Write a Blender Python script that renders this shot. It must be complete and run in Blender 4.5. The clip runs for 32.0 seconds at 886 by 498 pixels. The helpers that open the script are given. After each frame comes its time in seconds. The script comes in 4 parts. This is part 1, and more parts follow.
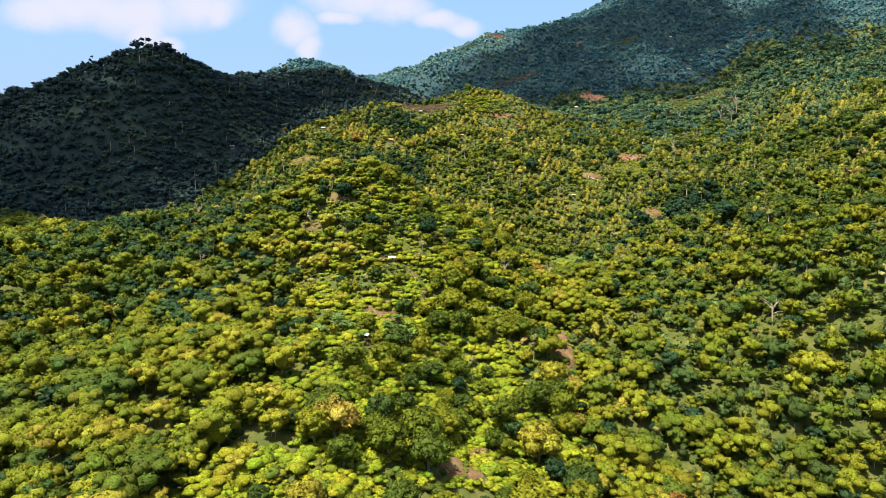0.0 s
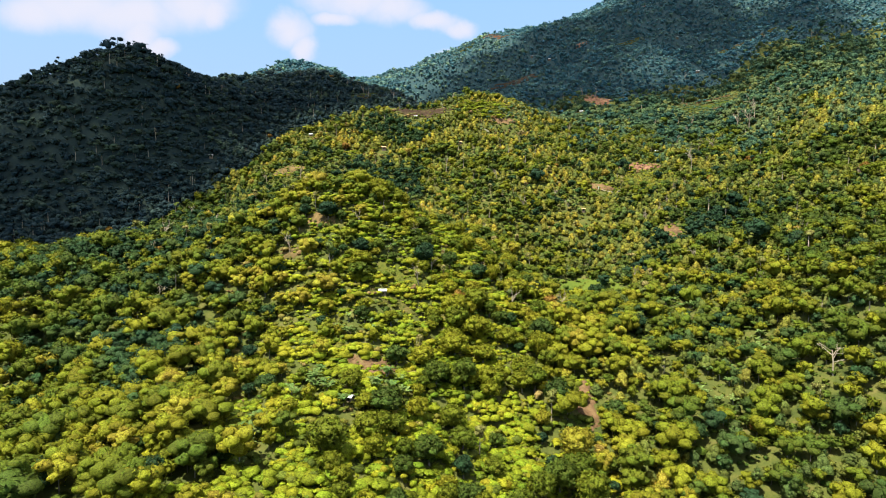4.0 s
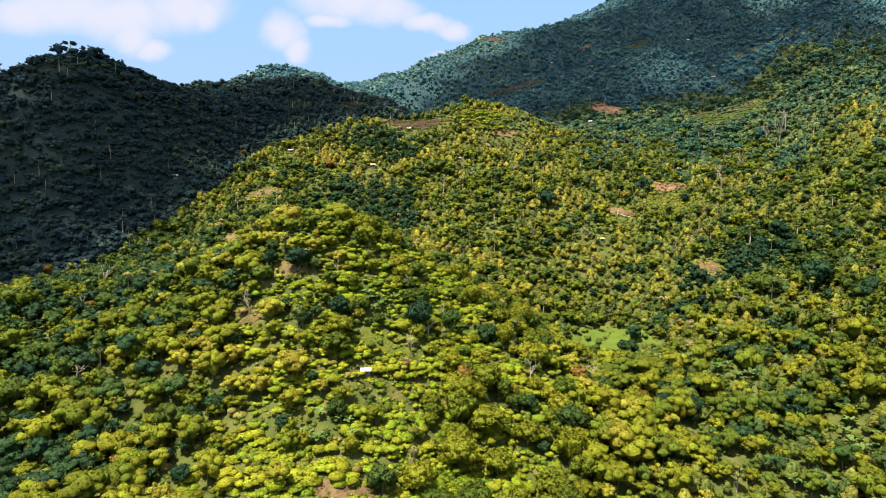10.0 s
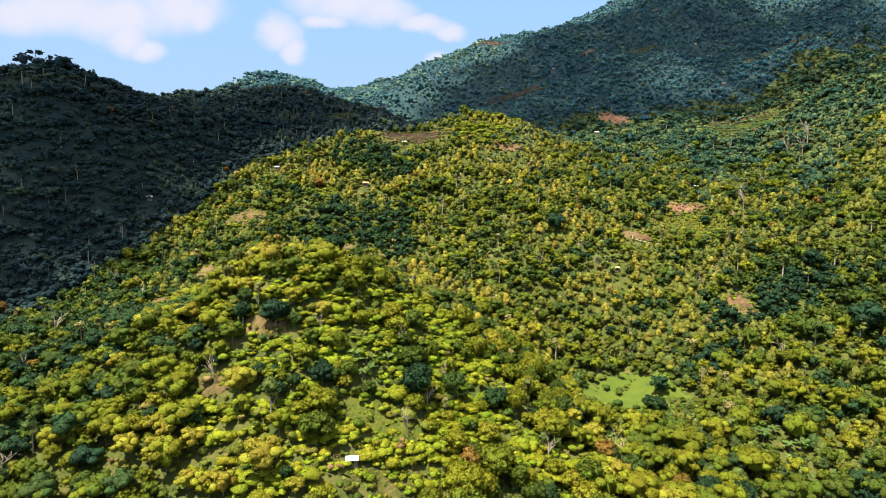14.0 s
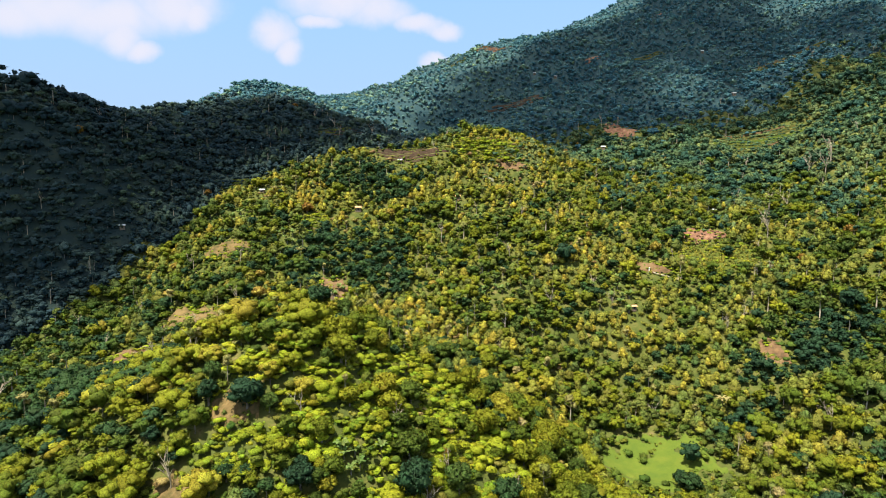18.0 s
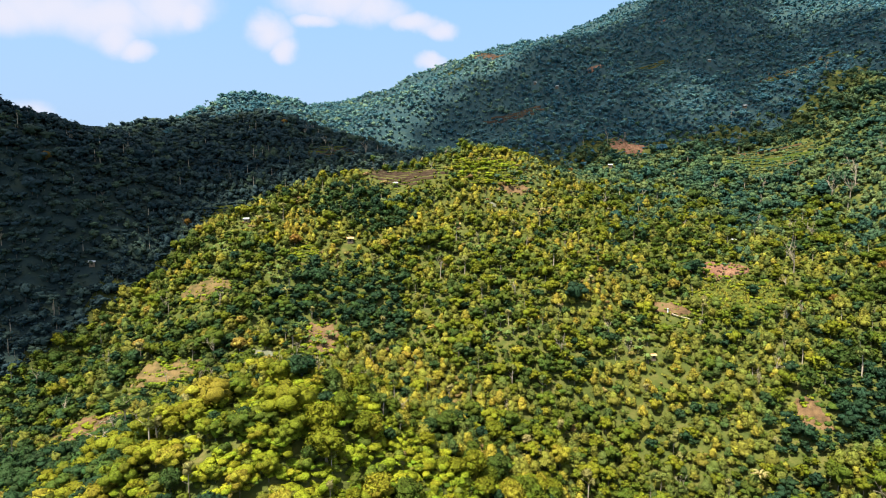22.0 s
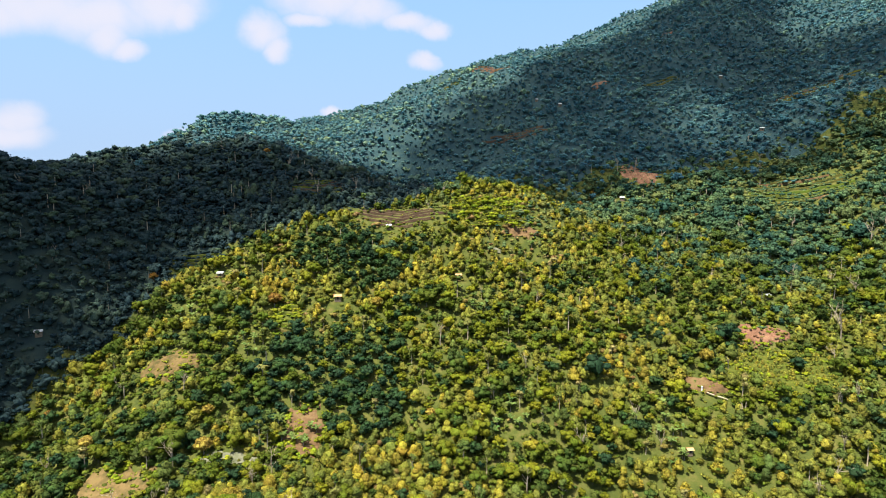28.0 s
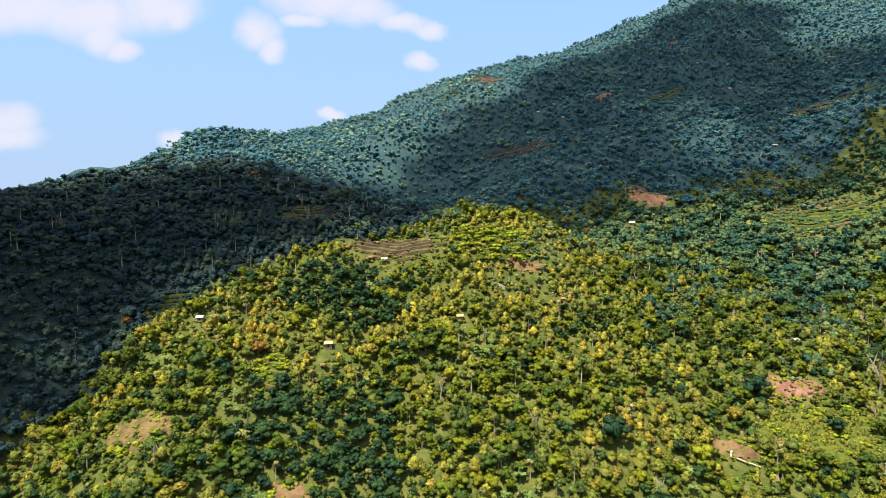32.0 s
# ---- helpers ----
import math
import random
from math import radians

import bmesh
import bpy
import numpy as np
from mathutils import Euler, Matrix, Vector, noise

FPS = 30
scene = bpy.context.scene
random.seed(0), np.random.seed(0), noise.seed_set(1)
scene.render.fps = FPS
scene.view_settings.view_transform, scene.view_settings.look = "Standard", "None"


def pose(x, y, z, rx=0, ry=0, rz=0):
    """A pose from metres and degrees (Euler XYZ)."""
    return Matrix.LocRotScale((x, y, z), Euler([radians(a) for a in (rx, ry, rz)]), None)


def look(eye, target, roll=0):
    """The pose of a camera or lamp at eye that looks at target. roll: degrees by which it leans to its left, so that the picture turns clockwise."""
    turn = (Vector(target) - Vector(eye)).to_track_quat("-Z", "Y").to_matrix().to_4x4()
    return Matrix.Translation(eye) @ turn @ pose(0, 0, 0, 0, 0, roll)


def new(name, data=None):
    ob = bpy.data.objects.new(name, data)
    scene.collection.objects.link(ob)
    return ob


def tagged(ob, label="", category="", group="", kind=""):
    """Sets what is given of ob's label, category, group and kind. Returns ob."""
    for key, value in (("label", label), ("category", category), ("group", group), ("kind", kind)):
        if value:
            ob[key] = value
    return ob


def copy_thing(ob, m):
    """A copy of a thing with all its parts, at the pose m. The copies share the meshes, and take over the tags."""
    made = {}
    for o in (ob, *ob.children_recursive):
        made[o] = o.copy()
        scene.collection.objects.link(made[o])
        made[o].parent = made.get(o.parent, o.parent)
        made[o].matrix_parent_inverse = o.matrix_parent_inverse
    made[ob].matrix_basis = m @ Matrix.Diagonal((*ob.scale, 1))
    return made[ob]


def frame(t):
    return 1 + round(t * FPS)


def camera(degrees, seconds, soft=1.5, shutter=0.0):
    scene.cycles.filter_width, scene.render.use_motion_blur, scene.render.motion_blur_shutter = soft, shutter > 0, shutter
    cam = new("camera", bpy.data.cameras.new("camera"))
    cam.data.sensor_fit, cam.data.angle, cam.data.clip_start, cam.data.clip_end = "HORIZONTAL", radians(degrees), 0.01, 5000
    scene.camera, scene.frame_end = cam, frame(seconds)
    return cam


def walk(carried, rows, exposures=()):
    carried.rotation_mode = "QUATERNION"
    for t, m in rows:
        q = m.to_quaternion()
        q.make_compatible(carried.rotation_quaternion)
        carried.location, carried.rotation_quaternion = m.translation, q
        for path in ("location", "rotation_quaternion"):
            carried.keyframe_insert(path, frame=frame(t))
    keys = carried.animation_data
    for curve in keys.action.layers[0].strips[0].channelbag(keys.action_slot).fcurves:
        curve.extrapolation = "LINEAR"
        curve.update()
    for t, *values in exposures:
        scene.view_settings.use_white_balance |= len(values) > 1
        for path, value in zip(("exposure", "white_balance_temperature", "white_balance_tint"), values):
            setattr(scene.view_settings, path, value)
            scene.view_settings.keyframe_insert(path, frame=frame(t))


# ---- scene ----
import collections
import itertools

cam = camera(77.93, 32.0, soft=1.0)
PATH = [
    (0.0, pose(0.00, 0.00, 0.00, 84.000, 0, 0.728) @ pose(0, 0, 0, 0, 0, 0.500)),
    (1.0, pose(-0.47, 10.45, 2.37, 84.031, 0, 0.623) @ pose(0, 0, 0, 0, 0, 0.480)),
    (2.0, pose(-0.94, 20.88, 4.76, 84.062, 0, 0.519) @ pose(0, 0, 0, 0, 0, 0.459)),
    (3.0, pose(-1.41, 31.25, 7.19, 84.093, 0, 0.415) @ pose(0, 0, 0, 0, 0, 0.437)),
    (4.0, pose(-1.87, 41.55, 9.68, 84.124, 0, 0.312) @ pose(0, 0, 0, 0, 0, 0.414)),
    (5.0, pose(-2.33, 51.74, 12.26, 84.154, 0, 0.211) @ pose(0, 0, 0, 0, 0, 0.389)),
    (6.0, pose(-2.77, 61.80, 14.95, 84.184, 0, 0.112) @ pose(0, 0, 0, 0, 0, 0.361)),
    (7.0, pose(-3.20, 71.70, 17.76, 84.212, 0, 0.014) @ pose(0, 0, 0, 0, 0, 0.331)),
    (8.0, pose(-3.62, 81.42, 20.72, 84.241, 0, -0.081) @ pose(0, 0, 0, 0, 0, 0.297)),
    (9.0, pose(-4.03, 90.94, 23.85, 84.268, 0, -0.174) @ pose(0, 0, 0, 0, 0, 0.259)),
    (10.0, pose(-4.42, 100.25, 27.14, 84.293, 0, -0.264) @ pose(0, 0, 0, 0, 0, 0.218)),
    (11.0, pose(-4.80, 109.36, 30.62, 84.316, 0, -0.354) @ pose(0, 0, 0, 0, 0, 0.175)),
    (12.0, pose(-5.16, 118.29, 34.26, 84.335, 0, -0.442) @ pose(0, 0, 0, 0, 0, 0.130)),
    (13.0, pose(-5.53, 127.03, 38.08, 84.350, 0, -0.530) @ pose(0, 0, 0, 0, 0, 0.085)),
    (14.0, pose(-5.88, 135.59, 42.08, 84.360, 0, -0.619) @ pose(0, 0, 0, 0, 0, 0.040)),
    (15.0, pose(-6.23, 143.98, 46.25, 84.364, 0, -0.710) @ pose(0, 0, 0, 0, 0, -0.004)),
    (16.0, pose(-6.58, 152.20, 50.60, 84.361, 0, -0.802) @ pose(0, 0, 0, 0, 0, -0.046)),
    (17.0, pose(-6.92, 160.27, 55.13, 84.352, 0, -0.897) @ pose(0, 0, 0, 0, 0, -0.086)),
    (18.0, pose(-7.26, 168.19, 59.81, 84.336, 0, -0.994) @ pose(0, 0, 0, 0, 0, -0.122)),
    (19.0, pose(-7.60, 175.98, 64.62, 84.317, 0, -1.093) @ pose(0, 0, 0, 0, 0, -0.157)),
    (20.0, pose(-7.94, 183.66, 69.52, 84.295, 0, -1.193) @ pose(0, 0, 0, 0, 0, -0.189)),
    (21.0, pose(-8.26, 191.23, 74.48, 84.272, 0, -1.294) @ pose(0, 0, 0, 0, 0, -0.219)),
    (22.0, pose(-8.58, 198.71, 79.49, 84.250, 0, -1.396) @ pose(0, 0, 0, 0, 0, -0.247)),
    (23.0, pose(-8.90, 206.11, 84.50, 84.231, 0, -1.498) @ pose(0, 0, 0, 0, 0, -0.274)),
    (24.0, pose(-9.20, 213.45, 89.49, 84.217, 0, -1.600) @ pose(0, 0, 0, 0, 0, -0.299)),
    (25.0, pose(-9.49, 220.75, 94.44, 84.208, 0, -1.701) @ pose(0, 0, 0, 0, 0, -0.322)),
    (26.0, pose(-9.77, 228.00, 99.35, 84.205, 0, -1.802) @ pose(0, 0, 0, 0, 0, -0.345)),
    (27.0, pose(-10.04, 235.22, 104.22, 84.206, 0, -1.902) @ pose(0, 0, 0, 0, 0, -0.366)),
    (28.0, pose(-10.31, 242.40, 109.06, 84.211, 0, -2.001) @ pose(0, 0, 0, 0, 0, -0.387)),
    (29.0, pose(-10.57, 249.57, 113.88, 84.220, 0, -2.101) @ pose(0, 0, 0, 0, 0, -0.407)),
    (30.0, pose(-10.83, 256.71, 118.68, 84.230, 0, -2.200) @ pose(0, 0, 0, 0, 0, -0.426)),
    (31.0, pose(-11.08, 263.84, 123.46, 84.243, 0, -2.299) @ pose(0, 0, 0, 0, 0, -0.445)),
    (32.0, pose(-11.33, 270.97, 128.24, 84.256, 0, -2.397) @ pose(0, 0, 0, 0, 0, -0.464)),
]
walk(cam, PATH, [(0.0, 1.2, 5950, 9)])

# ---------------------------------------------------------------- sun and sky
SUN = Vector((-0.26, -0.24, 0.93)).normalized()
sun = new("sun", bpy.data.lights.new("sun", "SUN"))
sun.data.energy, sun.data.angle, sun.data.color = 5.6, radians(0.9), (1.0, 0.91, 0.72)
sun.matrix_world = look(SUN * 2000, (0, 0, 0))

# soft white clouds: direction as x/y and z/y, half width, half height
SKY_CLOUDS = [
    (-0.663, 0.328, 0.117, 0.043), (-0.557, 0.310, 0.107, 0.038), (-0.458, 0.329, 0.078, 0.045), (-0.732, 0.314, 0.078, 0.034), (-0.544, 0.279, 0.041, 0.029),
    (-0.509, 0.256, 0.029, 0.015), (-0.415, 0.315, 0.029, 0.030), (-0.282, 0.287, 0.036, 0.029), (-0.260, 0.255, 0.022, 0.025), (-0.293, 0.293, 0.024, 0.017),
    (-0.164, 0.335, 0.089, 0.032), (-0.100, 0.319, 0.059, 0.029), (-0.026, 0.300, 0.050, 0.017), (0.024, 0.291, 0.028, 0.015), (-0.204, 0.301, 0.040, 0.013),
    (0.009, 0.240, 0.022, 0.010), (-0.710, 0.131, 0.050, 0.029), (-0.721, 0.107, 0.067, 0.023), (-0.436, 0.101, 0.025, 0.016), (-0.151, 0.139, 0.020, 0.008),
    (0.004, 0.233, 0.030, 0.014),
]


def make_sky():
    world = bpy.data.worlds.new("sky")
    scene.world = world
    world.use_nodes = True
    nt = world.node_tree
    nt.nodes.clear()
    N, K = nt.nodes.new, nt.links.new

    def m(op, a, b=None, clamp=False):
        n = N("ShaderNodeMath")
        n.operation, n.use_clamp = op, clamp
        for i, v in enumerate((a, b)):
            if v is None:
                continue
            if isinstance(v, (int, float)):
                n.inputs[i].default_value = v
            else:
                K(v, n.inputs[i])
        return n.outputs[0]

    sky = N("ShaderNodeTexSky")
    sky.sky_type, sky.sun_disc = "NISHITA", False
    sky.sun_elevation = math.asin(SUN.z)
    sky.sun_rotation = math.atan2(SUN.x, SUN.y)
    sky.air_density, sky.dust_density, sky.ozone_density = 1.2, 0.5, 3.0
    co = N("ShaderNodeTexCoord")
    sep = N("ShaderNodeSeparateXYZ")
    K(co.outputs["Generated"], sep.inputs[0])
    y = m("MAXIMUM", sep.outputs[1], 0.02)
    u, v = m("DIVIDE", sep.outputs[0], y), m("DIVIDE", sep.outputs[2], y)
    n1 = N("ShaderNodeTexNoise")
    n1.inputs["Scale"].default_value, n1.inputs["Detail"].default_value, n1.inputs["Roughness"].default_value = 9.0, 7.0, 0.60
    K(co.outputs["Generated"], n1.inputs["Vector"])
    wob = N("ShaderNodeSeparateColor")
    K(n1.outputs["Color"], wob.inputs[0])
    u = m("ADD", u, m("MULTIPLY", m("SUBTRACT", wob.outputs[0], 0.5), 0.06))
    v = m("ADD", v, m("MULTIPLY", m("SUBTRACT", wob.outputs[1], 0.5), 0.05))
    best = None
    for cu, cv, a, b in SKY_CLOUDS:
        du, dv = m("MULTIPLY", m("SUBTRACT", u, cu), 1 / a), m("MULTIPLY", m("SUBTRACT", v, cv), 1 / b)
        d = m("SUBTRACT", 1.0, m("ADD", m("MULTIPLY", du, du), m("MULTIPLY", dv, dv)))
        best = d if best is None else m("MAXIMUM", best, d)
    n2 = N("ShaderNodeTexNoise")
    n2.inputs["Scale"].default_value, n2.inputs["Detail"].default_value = 22.0, 6.0
    K(co.outputs["Generated"], n2.inputs["Vector"])
    edge = m("ADD", best, m("MULTIPLY", m("SUBTRACT", n2.outputs[0], 0.5), 1.3))
    mask = N("ShaderNodeMapRange")
    mask.interpolation_type = "SMOOTHSTEP"
    for k, val in zip((1, 2, 3, 4), (-0.95, 1.25, 0.0, 0.93)):
        mask.inputs[k].default_value = val
    K(edge, mask.inputs[0])
    front = m("GREATER_THAN", sep.outputs[1], 0.1)
    n3 = N("ShaderNodeTexNoise")
    n3.inputs["Scale"].default_value, n3.inputs["Detail"].default_value = 2.6, 6.0
    K(co.outputs["Generated"], n3.inputs["Vector"])
    cover = N("ShaderNodeMapRange")
    for k, val in zip((1, 2, 3, 4), (0.34, 0.48, 0.0, 1.0)):
        cover.inputs[k].default_value = val
    K(n3.outputs[0], cover.inputs[0])
    high = N("ShaderNodeMapRange")
    for k, val in zip((1, 2, 3, 4), (0.42, 0.62, 0.0, 1.0)):
        high.inputs[k].default_value = val
    K(sep.outputs[2], high.inputs[0])
    haze = N("ShaderNodeMapRange")
    for k, val in zip((1, 2, 3, 4), (0.10, 0.60, 1.0, 0.62)):
        haze.inputs[k].default_value = val
    K(sep.outputs[2], haze.inputs[0])
    mix0 = N("ShaderNodeMix")
    mix0.data_type = "RGBA"
    K(haze.outputs[0], mix0.inputs[0])
    K(sky.outputs[0], mix0.inputs[6])
    low = N("ShaderNodeMix")
    low.data_type = "RGBA"
    lm = N("ShaderNodeMapRange")
    lm.inputs[1].default_value, lm.inputs[2].default_value = 0.02, 0.42
    K(sep.outputs[2], lm.inputs[0])
    K(lm.outputs[0], low.inputs[0])
    low.inputs[6].default_value = (3.1, 3.9, 5.0, 1)
    low.inputs[7].default_value = (2.5, 4.1, 6.0, 1)
    K(low.outputs[2], mix0.inputs[7])
    mix = N("ShaderNodeMix")
    mix.data_type = "RGBA"
    K(m("MAXIMUM", m("MULTIPLY", mask.outputs[0], front), m("MULTIPLY", cover.outputs[0], high.outputs[0])), mix.inputs[0])
    K(mix0.outputs[2], mix.inputs[6])
    mix.inputs[7].default_value = (5.3, 4.95, 5.2, 1)
    bg = N("ShaderNodeBackground")
    bg.inputs[1].default_value = 0.075
    K(mix.outputs[2], bg.inputs[0])
    out = N("ShaderNodeOutputWorld")
    K(bg.outputs[0], out.inputs[0])


make_sky()

# ---------------------------------------------------------------- materials


def nodes_of(name):
    mat = bpy.data.materials.new(name)
    mat.use_nodes = True
    nt = mat.node_tree
    bsdf = nt.nodes["Principled BSDF"]
    return mat, nt, bsdf


def ramp_node(nt, stops):
    r = nt.nodes.new("ShaderNodeValToRGB")
    e = r.color_ramp.elements
    e[0].position, e[0].color = stops[0][0], (*stops[0][1], 1)
    e[1].position, e[1].color = stops[-1][0], (*stops[-1][1], 1)
    for p, c in stops[1:-1]:
        k = e.new(p)
        k.color = (*c, 1)
    return r


def noise_node(nt, scale, detail=4.0, rough=0.55, source=None):
    n = nt.nodes.new("ShaderNodeTexNoise")
    n.inputs["Scale"].default_value, n.inputs["Detail"].default_value, n.inputs["Roughness"].default_value = scale, detail, rough
    if source is not None:
        nt.links.new(source, n.inputs["Vector"])
    return n


def leaf_material(name, stops, single, through_light=0.34):
    """Foliage: one hue for each tree, small changes from leaf to leaf. single: each tree is an object of its own."""
    mat, nt, bsdf = nodes_of(name)
    N, K = nt.nodes.new, nt.links.new
    if single:
        hue = N("ShaderNodeObjectInfo").outputs["Random"]
    else:
        a = N("ShaderNodeAttribute")
        a.attribute_name = "tint"
        hue = a.outputs["Fac"]
    r = ramp_node(nt, stops)
    K(hue, r.inputs[0])
    geo = N("ShaderNodeNewGeometry")
    hsv = N("ShaderNodeHueSaturation")
    hm = N("ShaderNodeMapRange")
    hm.inputs[3].default_value, hm.inputs[4].default_value = 0.480, 0.515
    vm = N("ShaderNodeMapRange")
    vm.inputs[3].default_value, vm.inputs[4].default_value = 0.78, 1.22
    K(geo.outputs["Random Per Island"], hm.inputs[0])
    K(geo.outputs["Random Per Island"], vm.inputs[0])
    K(hm.outputs[0], hsv.inputs["Hue"])
    K(r.outputs[0], hsv.inputs["Color"])
    grain = noise_node(nt, 2.3, 4.0, 0.75, geo.outputs["Position"])
    gm = N("ShaderNodeMapRange")
    for k, val in zip((1, 2, 3, 4), (0.36, 0.64, 0.52, 1.80)):
        gm.inputs[k].default_value = val
    K(grain.outputs[0], gm.inputs[0])
    vmul = N("ShaderNodeMath")
    vmul.operation = "MULTIPLY"
    K(vm.outputs[0], vmul.inputs[0])
    K(gm.outputs[0], vmul.inputs[1])
    K(vmul.outputs[0], hsv.inputs["Value"])
    bp = N("ShaderNodeBump")
    bp.inputs["Strength"].default_value, bp.inputs["Distance"].default_value = 0.6, 0.45
    K(grain.outputs[0], bp.inputs["Height"])
    K(bp.outputs[0], bsdf.inputs["Normal"])
    K(hsv.outputs[0], bsdf.inputs["Base Color"])
    bsdf.inputs["Roughness"].default_value = 0.62
    bsdf.inputs["Specular IOR Level"].default_value = 0.10
    tr = N("ShaderNodeBsdfTranslucent")
    K(hsv.outputs[0], tr.inputs[0])
    mx = N("ShaderNodeMixShader")
    mx.inputs[0].default_value = through_light
    K(bsdf.outputs[0], mx.inputs[1])
    K(tr.outputs[0], mx.inputs[2])
    K(mx.outputs[0], nt.nodes["Material Output"].inputs[0])
    return mat


def surface(name, stops, scale=0.4, rough=0.9, bump=0.3, fine=6.0, spec=0.2):
    """A matt surface: colours mixed by two scales of noise, with fine relief."""
    mat, nt, bsdf = nodes_of(name)
    N, K = nt.nodes.new, nt.links.new
    co = N("ShaderNodeTexCoord").outputs["Object"]
    a, b = noise_node(nt, scale, 5.0, 0.6, co), noise_node(nt, scale * fine, 4.0, 0.6, co)
    mx = N("ShaderNodeMath")
    mx.operation = "MULTIPLY_ADD"
    K(b.outputs[0], mx.inputs[0])
    mx.inputs[1].default_value = 0.45
    sub = N("ShaderNodeMath")
    sub.operation = "MULTIPLY_ADD"
    K(a.outputs[0], sub.inputs[0])
    sub.inputs[1].default_value, sub.inputs[2].default_value = 1.3, -0.375
    K(sub.outputs[0], mx.inputs[2])
    r = ramp_node(nt, stops)
    K(mx.outputs[0], r.inputs[0])
    K(r.outputs[0], bsdf.inputs["Base Color"])
    bp = N("ShaderNodeBump")
    bp.inputs["Strength"].default_value = bump
    bp.inputs["Distance"].default_value = 0.5 / max(scale * fine, 0.1)
    K(b.outputs[0], bp.inputs["Height"])
    K(bp.outputs[0], bsdf.inputs["Normal"])
    bsdf.inputs["Roughness"].default_value = rough
    bsdf.inputs["Specular IOR Level"].default_value = spec
    return mat


HUES = {
    "broadleaf": [(0.0, (0.043, 0.070, 0.013)), (0.3, (0.083, 0.110, 0.009)), (0.6, (0.139, 0.150, 0.008)), (0.88, (0.192, 0.190, 0.010)), (1.0, (0.232, 0.205, 0.018))],
    "clove": [(0.0, (0.067, 0.100, 0.025)), (0.30, (0.130, 0.150, 0.027)), (0.7, (0.218, 0.205, 0.027)), (1.0, (0.319, 0.255, 0.027))],
    "shrub": [(0.0, (0.115, 0.165, 0.010)), (0.5, (0.190, 0.222, 0.010)), (1.0, (0.265, 0.255, 0.012))],
    "brush": [(0.0, (0.050, 0.082, 0.012)), (0.5, (0.104, 0.128, 0.013)), (0.85, (0.175, 0.165, 0.025)), (1.0, (0.235, 0.16, 0.06))],
    "dark": [(0.0, (0.021, 0.048, 0.022)), (0.6, (0.036, 0.070, 0.020)), (1.0, (0.070, 0.105, 0.018))],
    "tall": [(0.0, (0.076, 0.115, 0.026)), (0.5, (0.145, 0.160, 0.032)), (1.0, (0.29, 0.24, 0.09))],
    # these three leaf colours have shade (valley) or haze blue painted in
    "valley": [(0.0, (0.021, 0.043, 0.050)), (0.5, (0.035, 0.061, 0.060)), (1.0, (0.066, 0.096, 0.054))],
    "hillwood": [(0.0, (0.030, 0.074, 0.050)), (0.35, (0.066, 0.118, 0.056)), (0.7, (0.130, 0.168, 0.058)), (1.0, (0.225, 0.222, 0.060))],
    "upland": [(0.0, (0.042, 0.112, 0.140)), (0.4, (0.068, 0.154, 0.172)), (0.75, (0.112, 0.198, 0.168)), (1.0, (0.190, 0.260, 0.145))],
    "banana": [(0.0, (0.075, 0.125, 0.028)), (1.0, (0.150, 0.195, 0.050))],
    "yellow": [(0.0, (0.27, 0.21, 0.03)), (1.0, (0.33, 0.24, 0.05))],
    "orange": [(0.0, (0.20, 0.13, 0.02)), (1.0, (0.25, 0.14, 0.03))],
}
LEAF = {k: (leaf_material("foliage_" + k, v, True), leaf_material("canopy_" + k, v, False)) for k, v in HUES.items()}
M_BARK = surface("bark", [(0.2, (0.12, 0.095, 0.07)), (0.8, (0.30, 0.26, 0.21))], 1.2)
M_PALE = surface("pale_bark", [(0.2, (0.26, 0.205, 0.14)), (0.8, (0.50, 0.42, 0.31))], 1.5)
M_GROUND = surface("hill_ground", [(0.2, (0.036, 0.050, 0.010)), (0.5, (0.066, 0.076, 0.013)), (0.72, (0.105, 0.096, 0.024)), (0.92, (0.16, 0.112, 0.05))], 0.16, 0.95, 0.9, 9.0)
# mountain ground with the blue of haze painted into its colour
M_HAZE_GROUND = surface("haze_blue_ground", [(0.15, (0.016, 0.040, 0.050)), (0.5, (0.026, 0.056, 0.062)), (0.9, (0.052, 0.078, 0.058))], 0.10, 0.95, 0.9, 9.0)
# valley ground painted dark to deepen the shade there
M_SHADE_FLOOR = surface("shade_dark_floor", [(0.2, (0.013, 0.025, 0.026)), (0.5, (0.022, 0.038, 0.034)), (0.85, (0.040, 0.052, 0.032))], 0.12, 0.95, 0.8, 9.0)
M_SOIL = surface("bare_soil", [(0.25, (0.060, 0.040, 0.018)), (0.45, (0.115, 0.066, 0.030)), (0.65, (0.16, 0.10, 0.045)), (0.85, (0.11, 0.11, 0.024))], 0.22, 0.95, 0.9, 7.0)
M_GRASS = surface("meadow_grass", [(0.15, (0.052, 0.084, 0.008)), (0.55, (0.078, 0.106, 0.009)), (0.9, (0.110, 0.122, 0.013))], 0.15, 0.9, 0.5, 9.0)
M_TURF = surface("terrace_turf", [(0.15, (0.040, 0.056, 0.008)), (0.5, (0.078, 0.090, 0.010)), (0.85, (0.125, 0.112, 0.015))], 0.30, 0.95, 0.9, 7.0)
M_TAN = surface("tan_earth", [(0.25, (0.065, 0.055, 0.017)), (0.45, (0.115, 0.080, 0.028)), (0.65, (0.165, 0.108, 0.042)), (0.88, (0.105, 0.105, 0.022))], 0.25, 0.95, 0.9, 7.0)
